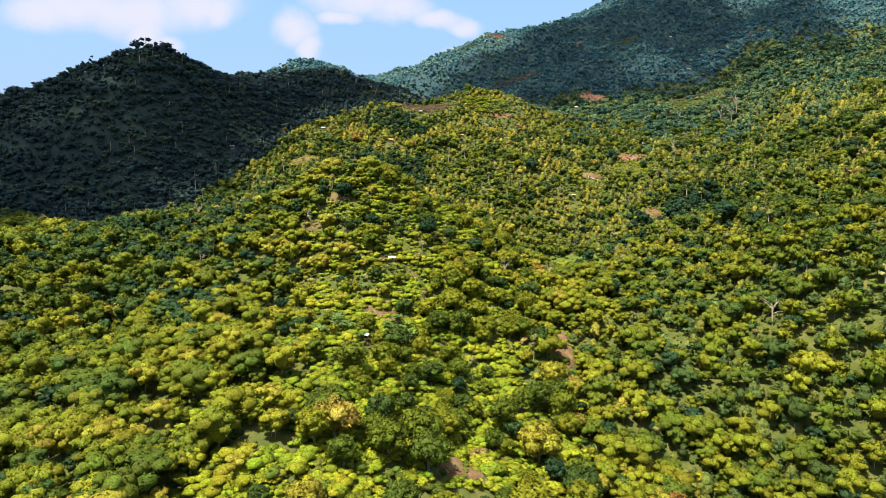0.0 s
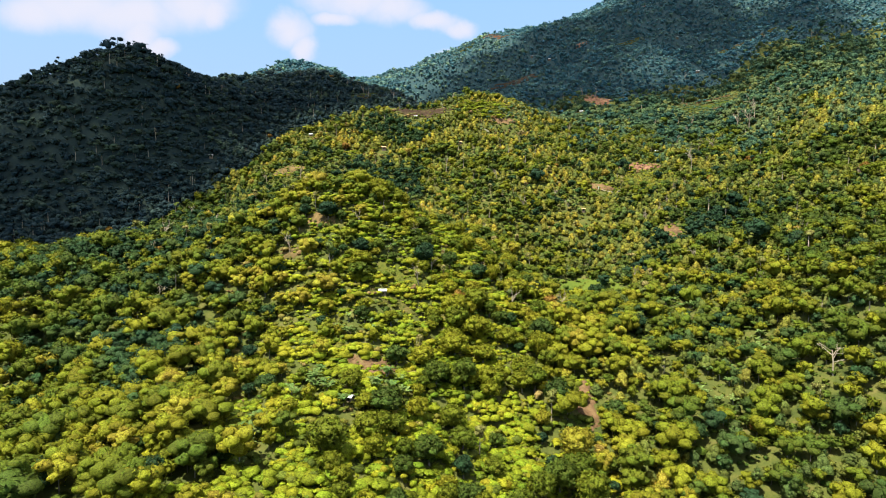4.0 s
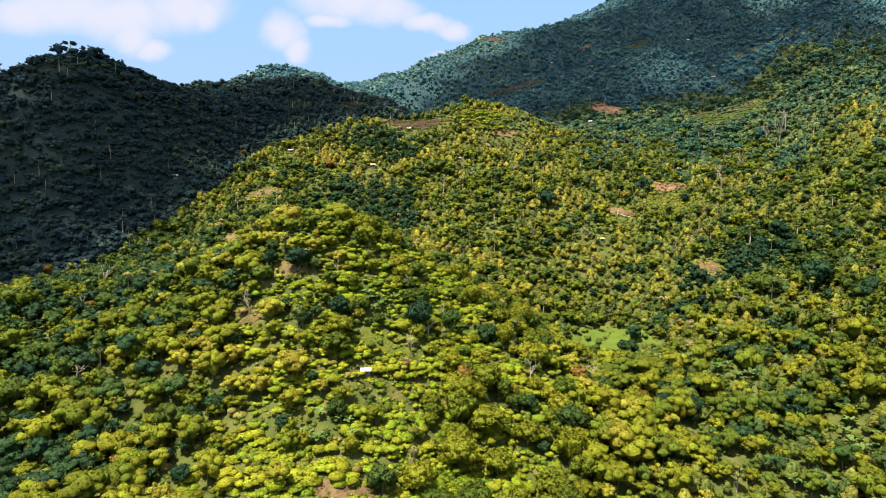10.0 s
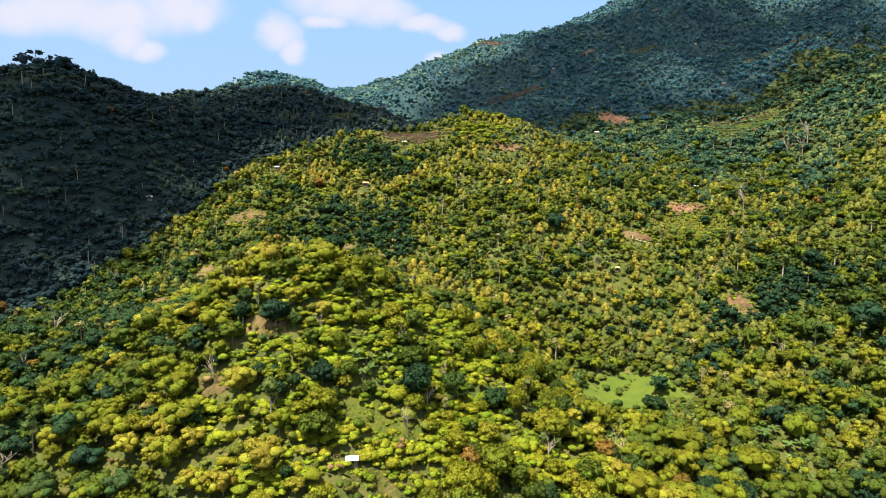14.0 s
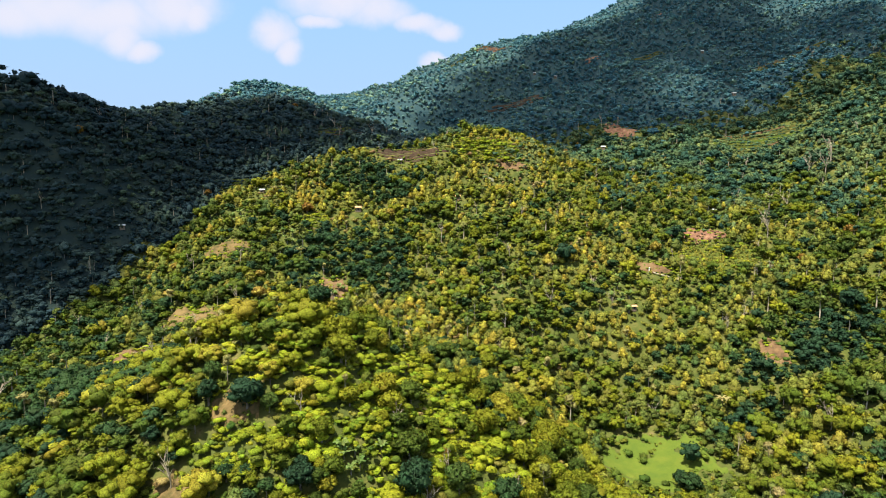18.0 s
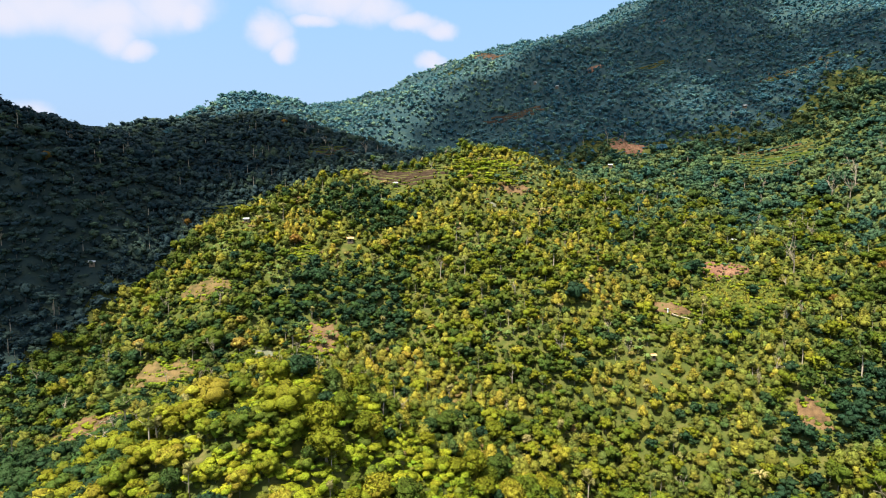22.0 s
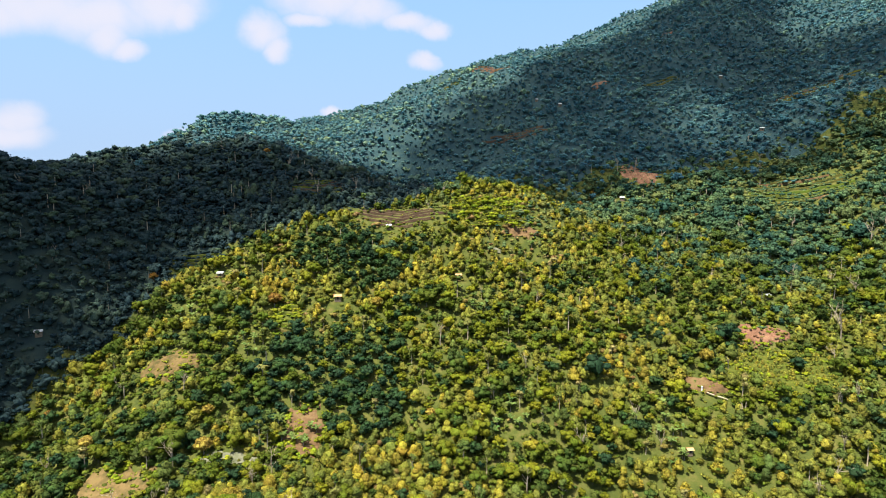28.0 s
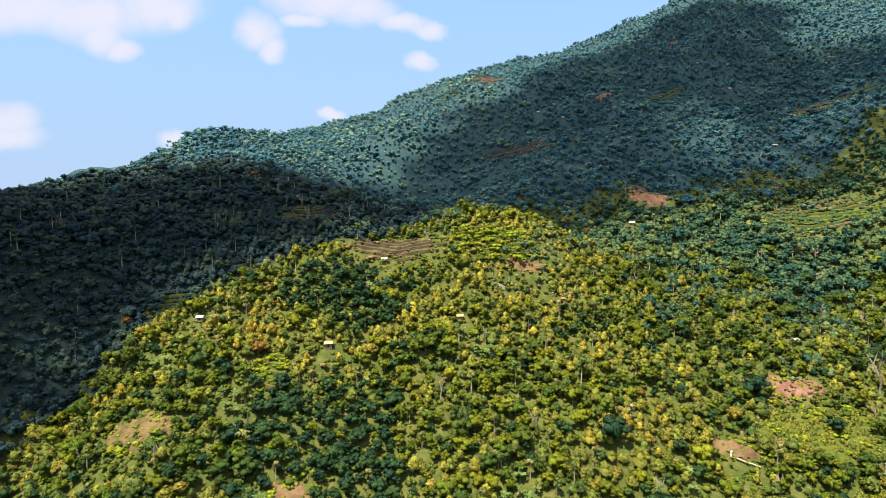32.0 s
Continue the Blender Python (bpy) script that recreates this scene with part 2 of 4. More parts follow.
M_DRY = surface("dry_grass", [(0.2, (0.042, 0.050, 0.008)), (0.45, (0.075, 0.075, 0.013)), (0.7, (0.115, 0.092, 0.025)), (0.9, (0.15, 0.097, 0.044))], 0.20, 0.95, 0.9, 8.0)


def vapour(name, clear):
    """Cloud: matt white, letting part of the light through."""
    mat = surface(name, [(0.2, (0.78, 0.78, 0.8)), (0.8, (0.85, 0.85, 0.86))], 0.01, 1.0, 0.1)
    nt = mat.node_tree
    tr, mx = nt.nodes.new("ShaderNodeBsdfTransparent"), nt.nodes.new("ShaderNodeMixShader")
    mx.inputs[0].default_value = clear
    nt.links.new(nt.nodes["Principled BSDF"].outputs[0], mx.inputs[1])
    nt.links.new(tr.outputs[0], mx.inputs[2])
    nt.links.new(mx.outputs[0], nt.nodes["Material Output"].inputs[0])
    return mat


M_CLOUD, M_THIN = vapour("cloud_vapour", 0.30), vapour("thin_cloud_vapour", 0.40)

# ---------------------------------------------------------------- the lie of the land
# landforms, fitted to sightings from the camera path: name, place, reach along and across, turn, rise (or fall) in
# metres
LANDFORMS = [
    ("hillside", 183, 628, 300, 326, 9, -47.6),
    ("mountain", 603, 1309, 544, 397, 14, 245.9),
    ("mountain_shoulder", 79, 1304, 127, 222, 3, 32.7),
    ("mountain_spur", 439, 922, 61, 184, -40, -35.8),
    ("left_hill", -322, 526, 70, 66, 3, 19.2),
    ("left_saddle", -273, 562, 80, 60, -89, 55.0),
    ("back_ridge", -168, 803, 75, 164, 17, 21.0),
    ("knoll", 37, 661, 60, 62, -0, 40.9),
    ("right_bank", 380, 609, 63, 234, -16, 29.2),
    ("spur", -76, 385, 62, 268, -24, -27.5),
    ("gully_left", -237, 481, 114, 139, 116, -49.1),
    ("gully_right", 70, 413, 89, 78, 10, -38.2),
    ("right_slope", 217, 256, 93, 60, 27, 35.4),
    ("far_flank", -20, 1132, 221, 73, 37, -36.5),
    ("back_valley", -20, 858, 126, 87, 18, -97.6),
    ("left_valley", -317, 417, 151, 65, -4, -19.1),
    ("mountain_foot", 193, 743, 134, 137, -1, -6.8),
    ("mountain_face", 598, 843, 135, 195, -42, 48.0),
    ("low_spur", -101, 200, 60, 60, -3, 9.7),
    ("low_right", 131, 193, 151, 152, -3, -34.2),
    ("left_hill_shoulder", -389, 526, 122, 60, -3, 36.0),
    ("crest", -30, 121, 60, 62, 3, 22.4),
    ("shelf", -66, 363, 76, 60, 50, 53.4),
    ("left_drop", -604, 945, 217, 404, -32, -158.5),
    ("mountain_peak", 541, 1400, 196, 312, 42, 121.1),
    ("east_rise", 419, 360, 133, 224, -36, 62.1),
    # from here on: hollows and crests that fit the skylines to the camera's view
    ("west_basin", -1150, 1050, 480, 700, 0, -210.0),
    ("ridge_notch", 215, 1165, 95, 75, 20, -34.0),
    ("flank_back", 440, 1400, 150, 170, 0, -105.0),
    ("flank_dip", -120, 960, 60, 70, 30, -22.0),
    ("back_crest", -228, 835, 42, 60, 0, 12.0),
    ("left_crest", -312, 552, 50, 30, 10, 10.0),
    ("saddle_crest", -262, 715, 40, 36, 0, 8.0),
    ("knoll_back", 35, 695, 80, 42, 0, -32.0),
    ("west_crest", -560, 1250, 220, 160, 0, 40.0),
]


def waves(x, y, size, seed, octaves=4):
    """Smooth uneven relief of about +-1."""
    r = np.random.RandomState(seed)
    z, amp, k = 0.0, 1.0, 2 * np.pi / size
    for _ in range(octaves):
        for _ in range(4):
            a, p = r.uniform(0, 2 * np.pi), r.uniform(0, 6.28)
            z = z + amp * 0.42 * np.sin(k * r.uniform(0.7, 1.3) * (x * np.cos(a) + y * np.sin(a)) + p)
        amp, k = amp * 0.5, k * 2.1
    return z


def land(x, y):
    """Height of the ground."""
    x, y = np.asarray(x, float), np.asarray(y, float)
    z = 46.0 - 5.0 + 196.1 * np.tanh((y - 450) / 450) + 2.4 * x / 500 * np.exp(-(x / 900) ** 2)
    for _, cx, cy, along, across, turn, rise in LANDFORMS:
        c, s = np.cos(np.radians(turn)), np.sin(np.radians(turn))
        u, v = (x - cx) * c + (y - cy) * s, -(x - cx) * s + (y - cy) * c
        z = z + rise * np.exp(-(u / along) ** 2 - (v / across) ** 2)
    z = z + 2.6 * waves(x, y, 95, 3, 3) + 0.012 * np.clip(y - 650, 0, 600) * waves(x, y, 160, 5)
    far = np.clip((np.hypot(x - 100, y - 700) - 1100) / 1500, 0, 1)
    return z * (1 - far * far * (3 - 2 * far)) - 160 * far


def height(x, y):
    return float(land(x, y))


def mesh_of(name, verts, tris=None, quads=None, tint=None, smooth=False, normals=None):
    """A mesh from arrays of corners and faces. tint: one number for each face, triangles first. normals: one for each corner."""
    me = bpy.data.meshes.new(name)
    tris = np.zeros((0, 3), np.int32) if tris is None else np.asarray(tris, np.int32)
    quads = np.zeros((0, 4), np.int32) if quads is None else np.asarray(quads, np.int32)
    nt, nq = len(tris), len(quads)
    me.vertices.add(len(verts))
    me.vertices.foreach_set("co", np.ascontiguousarray(verts, np.float32).ravel())
    me.loops.add(nt * 3 + nq * 4)
    me.loops.foreach_set("vertex_index", np.concatenate([tris.ravel(), quads.ravel()]).astype(np.int32))
    me.polygons.add(nt + nq)
    me.polygons.foreach_set("loop_start", np.concatenate([np.arange(nt) * 3, nt * 3 + np.arange(nq) * 4]).astype(np.int32))
    me.polygons.foreach_set("use_smooth", np.full(nt + nq, smooth))
    if tint is not None:
        me.attributes.new("tint", "FLOAT", "FACE").data.foreach_set("value", np.ascontiguousarray(tint, np.float32))
    if normals is not None:
        me.attributes.new("custom_normal", "FLOAT_VECTOR", "POINT").data.foreach_set("vector", np.ascontiguousarray(normals, np.float32).ravel())
    me.update(calc_edges=True)
    return me


def part(name, me, material, parent, label=""):
    ob = new(name, me)
    if material and not me.materials:
        me.materials.append(material)
    ob.parent = parent
    return tagged(ob, label)


def grid_mesh(name, xs, ys, lift=0.0):
    X, Y = np.meshgrid(xs, ys)
    Z = land(X, Y) + lift
    n, k = len(xs), len(ys)
    i = (np.arange(k - 1)[:, None] * n + np.arange(n - 1)[None]).ravel()
    return mesh_of(name, np.stack([X.ravel(), Y.ravel(), Z.ravel()], 1), quads=np.stack([i, i + 1, i + n + 1, i + n], 1), smooth=True)


# eastern edge of the valley zone whose colours are darkened for shade
VALLEY_SHADE_Y = (400, 468, 508, 545, 575, 606, 632, 660)
VALLEY_SHADE_X = (-236, -208, -186, -170, -150, -106, -60, 0)


def build_ground():
    xs = np.concatenate([-np.geomspace(700, 4600, 14)[::-1], np.arange(-690, 741, 7.0), np.geomspace(750, 4600, 14)])
    ys = np.concatenate([-np.geomspace(60, 4600, 16)[::-1], np.arange(-50, 1501, 7.0), np.geomspace(1515, 4800, 14)])
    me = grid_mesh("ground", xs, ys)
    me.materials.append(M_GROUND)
    me.materials.append(M_HAZE_GROUND)
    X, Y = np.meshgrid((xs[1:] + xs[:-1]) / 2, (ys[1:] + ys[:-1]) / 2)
    # faces that get the painted haze and painted shade ground colours
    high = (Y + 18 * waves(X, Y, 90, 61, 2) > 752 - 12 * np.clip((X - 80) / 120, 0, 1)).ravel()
    shady = ((Y > 400) & (X < np.interp(Y, VALLEY_SHADE_Y, VALLEY_SHADE_X) - 8 + 10 * waves(X, Y, 40, 63, 2))).ravel()
    me.materials.append(M_SHADE_FLOOR)
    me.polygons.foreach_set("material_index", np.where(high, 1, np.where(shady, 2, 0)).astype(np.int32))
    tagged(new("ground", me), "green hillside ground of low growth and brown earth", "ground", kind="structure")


build_ground()

# ---------------------------------------------------------------- crowns and trunks


def ico(level):
    bm = bmesh.new()
    bmesh.ops.create_icosphere(bm, subdivisions=level, radius=1.0)
    v = np.array([q.co[:] for q in bm.verts])
    f = np.array([[q.index for q in p.verts] for p in bm.faces])
    bm.free()
    return v, f


ICO_V, ICO_F = ico(1)
BALL_V, BALL_F = ico(2)


def unit(v):
    return v / np.maximum(np.linalg.norm(v, axis=-1, keepdims=True), 1e-6)


def leaf_sprays(rng, centre, out, size, flat=0.75):
    """Tilted pointed leaf sprays at the given centres, facing roughly outwards."""
    n = len(centre)
    nrm = unit(out + np.array((0, 0, 0.30)) + flat * rng.normal(size=(n, 3)))
    a = unit(np.cross(nrm, rng.normal(size=(n, 3))))
    b = np.cross(nrm, a)
    s = size * rng.uniform(0.65, 1.35, (n, 1))
    v = np.stack([centre - a * s - b * s * 0.62, centre + a * s * 1.15 - nrm * s * 0.30, centre - a * s * 0.7 + b * s * 0.62 - nrm * s * 0.15], 1).reshape(-1, 3)
    return v, np.arange(3 * n).reshape(n, 3)


def heap(rng, count, reach, middle, tall, spread):
    """Leafy clumps heaped into one uneven dome: centre and half sizes of each."""
    out = [(np.array((0.0, 0.0, middle)), np.array((reach * 0.74, reach * 0.74, tall * 0.78)))]
    turn = rng.uniform(0, 6.28)
    for i in range(count - 1):
        up = -0.25 + 1.15 * ((i + 0.5) / max(1, count - 1)) + rng.uniform(-0.12, 0.12)
        a = turn + 2.4 * i + rng.uniform(-0.35, 0.35)
        flat = math.sqrt(max(0.05, 1 - min(0.98, abs(up)) ** 2))
        at = np.array((np.cos(a) * flat * reach * spread, np.sin(a) * flat * reach * spread, middle + up * tall * 0.62))
        r = reach * rng.uniform(0.36, 0.60) * (1.2 if count < 6 else 1.0)
        out.append((at, np.array((r, r, r * rng.uniform(0.75, 1.0)))))
    return out


def crown(rng, kind, sprays, size, clumps=6, fine=False):
    """Corners, triangles and normals of one crown, for a tree of height 1 standing at the origin."""
    if kind in ("shrub", "brush"):
        lobes = []
        for _ in range(clumps):
            a, r = rng.uniform(0, 6.28), rng.uniform(0.1, 0.85)
            lobes.append((np.array((r * np.cos(a), r * np.sin(a), rng.uniform(0.10, 0.55))), np.array((0.40, 0.40, 0.40)) * rng.uniform(0.5, 1.15)))
    elif kind == "tall":
        lobes = []
        for _ in range(clumps):
            a, r = rng.uniform(0, 6.28), rng.uniform(0.03, 0.16)
            lobes.append((np.array((r * np.cos(a), r * np.sin(a), rng.uniform(0.60, 0.90))), np.array((0.12, 0.12, 0.08)) * rng.uniform(0.7, 1.2)))
    elif kind == "clove":
        lobes = [(np.array((0, 0, 0.38)), np.array((0.29, 0.29, 0.30))), (np.array((rng.uniform(-0.04, 0.04), rng.uniform(-0.04, 0.04), 0.66)), np.array((0.19, 0.19, 0.31)))]
        for i in range(clumps - 2):
            a, z = rng.uniform(0, 6.28), rng.uniform(0.20, 0.72)
            r = 0.24 * (1.0 - z) ** 0.5
            lobes.append((np.array((r * np.cos(a), r * np.sin(a), z)), np.array((0.12, 0.12, 0.13)) * rng.uniform(0.8, 1.2)))
    else:
        lobes = heap(rng, clumps, rng.uniform(0.29, 0.37), rng.uniform(0.50, 0.58), rng.uniform(0.42, 0.52), rng.uniform(0.70, 0.95))
    w = np.array([np.prod(l[1]) ** 0.67 for l in lobes])
    which = rng.choice(len(lobes), sprays, p=w / w.sum())
    d = unit(rng.normal(size=(sprays, 3)) + np.array((0, 0, 0.45)))
    at = np.array([l[0] for l in lobes])[which] + d * np.array([l[1] for l in lobes])[which] * rng.uniform(0.86, 1.18, (sprays, 1))
    v, t = leaf_sprays(rng, at, d, size)
    mid = np.mean([l[0] for l in lobes], 0)
    soft = unit(0.8 * d + 0.5 * unit(at - mid) + 0.70 * rng.normal(size=(sprays, 3)))
    vs, ts, ns, n = [v], [t], [np.repeat(soft, 3, 0)], len(v)
    bv, bf = (BALL_V, BALL_F) if fine else (ICO_V, ICO_F)
    for c, r in lobes:
        lump = rng.uniform(0.68, 1.14, (len(bv), 1))
        vs.append(bv * lump * r * (0.86 if fine else 0.97) + c)
        ns.append(unit(bv / r * np.mean(r) + 0.35 * unit(c - mid + np.array((0, 0, 0.15))) + 0.15 * rng.normal(size=bv.shape)))
        ts.append(bf + n)
        n += len(bv)
    return np.concatenate(vs), np.concatenate(ts), np.concatenate(ns)


def tube(points, radii, sides=5):
    """A tapered bent rod along points."""
    points = np.asarray(points, float)
    vs, qs = [], []
    for i, p in enumerate(points):
        d = unit(points[min(i + 1, len(points) - 1)] - points[max(i - 1, 0)])
        a = unit(np.cross(d, (0.31, 0.93, 0.2)))
        b = np.cross(d, a)
        t = np.arange(sides) * 2 * np.pi / sides
        vs.append(p + radii[i] * (np.cos(t)[:, None] * a + np.sin(t)[:, None] * b))
    for i in range(len(points) - 1):
        for k in range(sides):
            j = (k + 1) % sides
            qs.append((i * sides + k, i * sides + j, (i + 1) * sides + j, (i + 1) * sides + k))
    return np.concatenate(vs), np.array(qs)


def join(pieces):
    vs, qs, n = [], [], 0
    for v, q in pieces:
        vs.append(v)
        qs.append(q + n)
        n += len(v)
    return np.concatenate(vs), np.concatenate(qs)


def trunk(rng, kind):
    """A trunk with limbs for a tree of height 1."""
    top = {"broadleaf": 0.62, "dark": 0.6, "yellow": 0.6, "orange": 0.6, "clove": 0.8, "shrub": 0.3, "tall": 0.85}[kind]
    r = {"broadleaf": 0.028, "dark": 0.03, "yellow": 0.028, "orange": 0.028, "clove": 0.018, "shrub": 0.03, "tall": 0.018}[kind]
    lean = rng.uniform(-0.04, 0.04, 2)
    out = [tube([(0, 0, -0.08), (lean[0] * 0.4, lean[1] * 0.4, top * 0.5), (lean[0], lean[1], top)], (r * 1.3, r, r * 0.5))]
    for _ in range(4):
        a, h = rng.uniform(0, 6.28), rng.uniform(0.4, 0.8) * top
        reach = rng.uniform(0.12, 0.24) if kind != "clove" else 0.1
        out.append(tube([(0, 0, h), (reach * 0.5 * np.cos(a), reach * 0.5 * np.sin(a), h + 0.08), (reach * np.cos(a), reach * np.sin(a), h + 0.17)], (r * 0.55, r * 0.4, r * 0.2), 4))
    return join(out)


# ---------------------------------------------------------------- where things grow
def smooth(a, b, v):
    t = np.clip((v - a) / (b - a), 0, 1)
    return t * t * (3 - 2 * t)


# open places: x, y, half width, half depth, turn
OPEN = {
    "meadow": (82, 380, 24, 18, 8), "meadow_foot": (67, 350, 8, 6, 10), "grass_terrace": (-25, 308, 15, 5.5, 8),
    "landslip": (168, 522, 14, 6, -18), "landslip_side": (151, 528, 4, 5, 0), "orchard_floor": (168, 497, 30, 14, -14), "post_yard": (127, 497, 10, 4, -10),
    "bare_slope": (54, 251, 4.5, 14, -6), "low_clearing": (4, 145, 7, 6, 0), "red_garden": (-29, 244, 9, 5, 0), "hut_yard": (-24, 289, 12, 4, 0),
    "west_clearing": (-133, 504, 13, 9, 0), "west_slope": (-131, 446, 15, 10, 10), "bare_run": (-63, 472, 8, 20, 8), "dry_bank": (-46, 402, 12, 7, 5), "low_plot": (-146, 414, 12, 8, 0), "spur_scar": (-68, 331, 8, 5, 10), "stony_plot": (-91, 456, 12, 3.5, 0), "dry_plot": (-86, 540, 8, 12, 0),
    "brown_terraces": (-27, 628, 33, 11, -6), "knoll_plot": (55, 610, 11, 4, -5), "knoll_strip": (36, 599, 6, 2, 0), "knoll_meadow": (38, 626, 26, 12, 0),
    "red_bank": (182, 733, 17, 13, -20), "east_fields": (290, 676, 36, 20, -20), "saddle_terraces": (-86, 662, 30, 12, 0), "west_meadow": (-150, 583, 18, 7, 0),
    "high_red_bank": (324, 1013, 13, 9, 0), "spur_red_bank": (208, 925, 13, 7, 0), "red_terrace": (98, 892, 42, 7, -36), "mountain_terraces": (275, 905, 22, 20, 0),
    "flank_terraces": (86, 1048, 26, 14, 0), "flank_plot": (35, 1033, 18, 8, 0), "high_fields": (405, 822, 40, 10, -35), "soil_plot": (155, 422, 6, 8, 0), "spur_plot": (-80, 313, 6, 4, 0),
    "ridge_meadow": (-250, 650, 20, 8, 0), "far_green": (69, 876, 26, 12, 0),
}


HUT_PLACES = [(-31, 291), (-34, 220), (-99, 398), (-130, 566), (-60, 554), (-207, 523), (154, 692), (11, 579), (154, 906), (131, 932), (330, 790), (-34, 616), (190, 551), (104, 466), (281, 421), (345, 900)]
BANANA_BEDS = [(-61, 195, 9, 14), (-47, 224, 8, 10), (-22, 236, 8, 8), (105, 255, 12, 12), (140, 285, 12, 12), (-40, 264, 9, 9), (120, 330, 14, 14), (-30, 322, 8, 6), (60, 330, 9, 6), (-100, 520, 9, 8), (-140, 540, 9, 6),
               (-60, 470, 9, 6), (100, 475, 12, 12), (30, 480, 10, 10), (190, 480, 10, 8), (20, 560, 10, 8), (60, 600, 8, 5)]
# room kept free, mostly on the camera's side so they stay in view: round huts, banana beds and the large bare trees
CLEAR = [(x, y - 5, 6, 10) for x, y in HUT_PLACES] + [(x, y - 1, r * 0.75, r * 0.75) for x, y, r, m in BANANA_BEDS]
CLEAR += [(148, 245, 5, 7), (207, 511, 4, 7), (-2, 525, 3, 7), (290, 580, 4, 5), (123, 490, 6, 9)]


# terraced fields and how many benches each has
TERRACES = {"east_fields": 8, "brown_terraces": 6, "saddle_terraces": 6, "mountain_terraces": 7, "high_fields": 4, "flank_terraces": 4, "flank_plot": 3, "knoll_meadow": 6, "red_terrace": 3, "west_meadow": 4, "dry_plot": 5}


def outline(place, x, y):
    """Below 1 inside an open place; its edge is ragged."""
    cx, cy, a, b, turn = place
    c, s = np.cos(np.radians(turn)), np.sin(np.radians(turn))
    u, v = (x - cx) * c + (y - cy) * s, -(x - cx) * s + (y - cy) * c
    return (u / a) ** 2 + (v / b) ** 2 + 0.42 * waves(x, y, 15, 11, 2) + 0.30 * waves(x, y, 5.5, 12, 2)


def seen_from(x, y):
    """Nearest distance from the flight line to a place ahead of it."""
    c = np.clip(y - np.maximum(105, np.abs(x) / 0.81), 0, 300)
    return np.sqrt((y - c) ** 2 + x ** 2 + 100.0 ** 2) + np.where(y < 100, 420.0, 0.0)


def scatter():
    """Places of all trees: x, y, kind, height, tint."""
    rng = np.random.RandomState(7)
    rows = []
    for y0, y1, step in ((104, 300, 5.0), (300, 390, 4.5), (390, 720, 4.4), (720, 1130, 5.6), (1130, 1420, 7.5)):
        ys = np.arange(y0, y1, step)
        X, Y = np.meshgrid(np.arange(-760, 760, step), ys)
        X, Y = X.ravel() + rng.uniform(-0.48, 0.48, X.size) * step, Y.ravel() + rng.uniform(-0.48, 0.48, X.size) * step
        keep = (np.abs(X + 5) < 0.86 * (Y + 10) + 40) & (np.abs(X + 5) < 0.84 * Y + 75)
        if y0 > 700:
            keep &= (X > -420 + 0.25 * (Y - 720)) & (np.abs(X) < 0.8 * Y + 10)
        rows.append(np.stack([X[keep], Y[keep], np.full(keep.sum(), step)], 1))
    # woods behind the start of the flight
    X, Y = np.meshgrid(np.arange(-210, 211, 7.0), np.arange(-130, 104, 7.0))
    rows.append(np.stack([X.ravel() + rng.uniform(-3, 3, X.size), Y.ravel() + rng.uniform(-3, 3, X.size), np.full(X.size, 7.0)], 1))
    # low growth that fills the crest of the spur
    X, Y = rng.uniform(-110, 70, 2600), rng.uniform(110, 400, 2600)
    k = np.exp(-((X + 15 + 0.05 * (Y - 200)) / 52) ** 2) * (1 + 0.4 * waves(X, Y, 38, 22, 3)) > 0.45
    rows.append(np.stack([X[k], Y[k], np.full(k.sum(), 1.0)], 1))
    # undergrowth between the orchard trees
    X, Y = np.meshgrid(np.arange(-330, 331, 4.0), np.arange(112, 720, 4.0))
    X, Y = X.ravel() + rng.uniform(-2.0, 2.0, X.size), Y.ravel() + rng.uniform(-2.0, 2.0, X.size)
    k = (Y > 290) | (waves(X, Y, 19, 71, 2) < 0.15)
    for cx, cy, a, b in CLEAR:
        k |= ((X - cx) / a) ** 2 + ((Y - cy) / b) ** 2 < 1.4
    k &= seen_from(X, Y) < 470
    rows.append(np.stack([X[k], Y[k], np.full(k.sum(), 2.0)], 1))
    p = np.concatenate(rows)
    x, y, step = p.T
    n = len(x)
    r = rng.uniform(size=n)
    big, small = waves(x, y, 140, 21), waves(x, y, 38, 22, 3)
    kind = np.full(n, "broadleaf", dtype=object)
    crest = np.exp(-((x + 15 + 0.05 * (y - 200)) / 62) ** 2) * (1 - smooth(350, 410, y)) * (1 + 0.5 * small)
    kind[(crest > 0.42) & (r < 0.80)] = "shrub"
    orchard = smooth(300, 430, y) * (0.58 + 0.3 * big + 0.40 * small) * (1 - smooth(650, 720, y)) * smooth(-230, -130, x) * (1 - 0.75 * smooth(550, 630, y) * smooth(90, 170, x))
    right = smooth(40, 90, x) * (0.45 + 0.5 * small) * (y < 430)
    kind[(kind == "broadleaf") & (r < np.maximum(orchard, right * 0.8))] = "clove"
    knoll = np.exp(-((x - 40) / 60) ** 2 - ((y - 610) / 30) ** 2)
    kind[(knoll > 0.4) & (r < 0.75)] = "clove"
    grove = np.exp(-((x + 55) / 38) ** 2 - ((y - 505) / 30) ** 2) + np.exp(-((x + 60) / 34) ** 2 - ((y - 590) / 22) ** 2) + 0.8 * np.exp(-((x - 175) / 40) ** 2 - ((y - 420) / 22) ** 2)
    grove = grove * (1 + 0.7 * small)
    r2 = rng.uniform(size=n)
    kind[(r2 < 0.035 + 0.16 * (small < -0.55) + 0.85 * (grove > 0.34)) & (kind != "shrub")] = "dark"
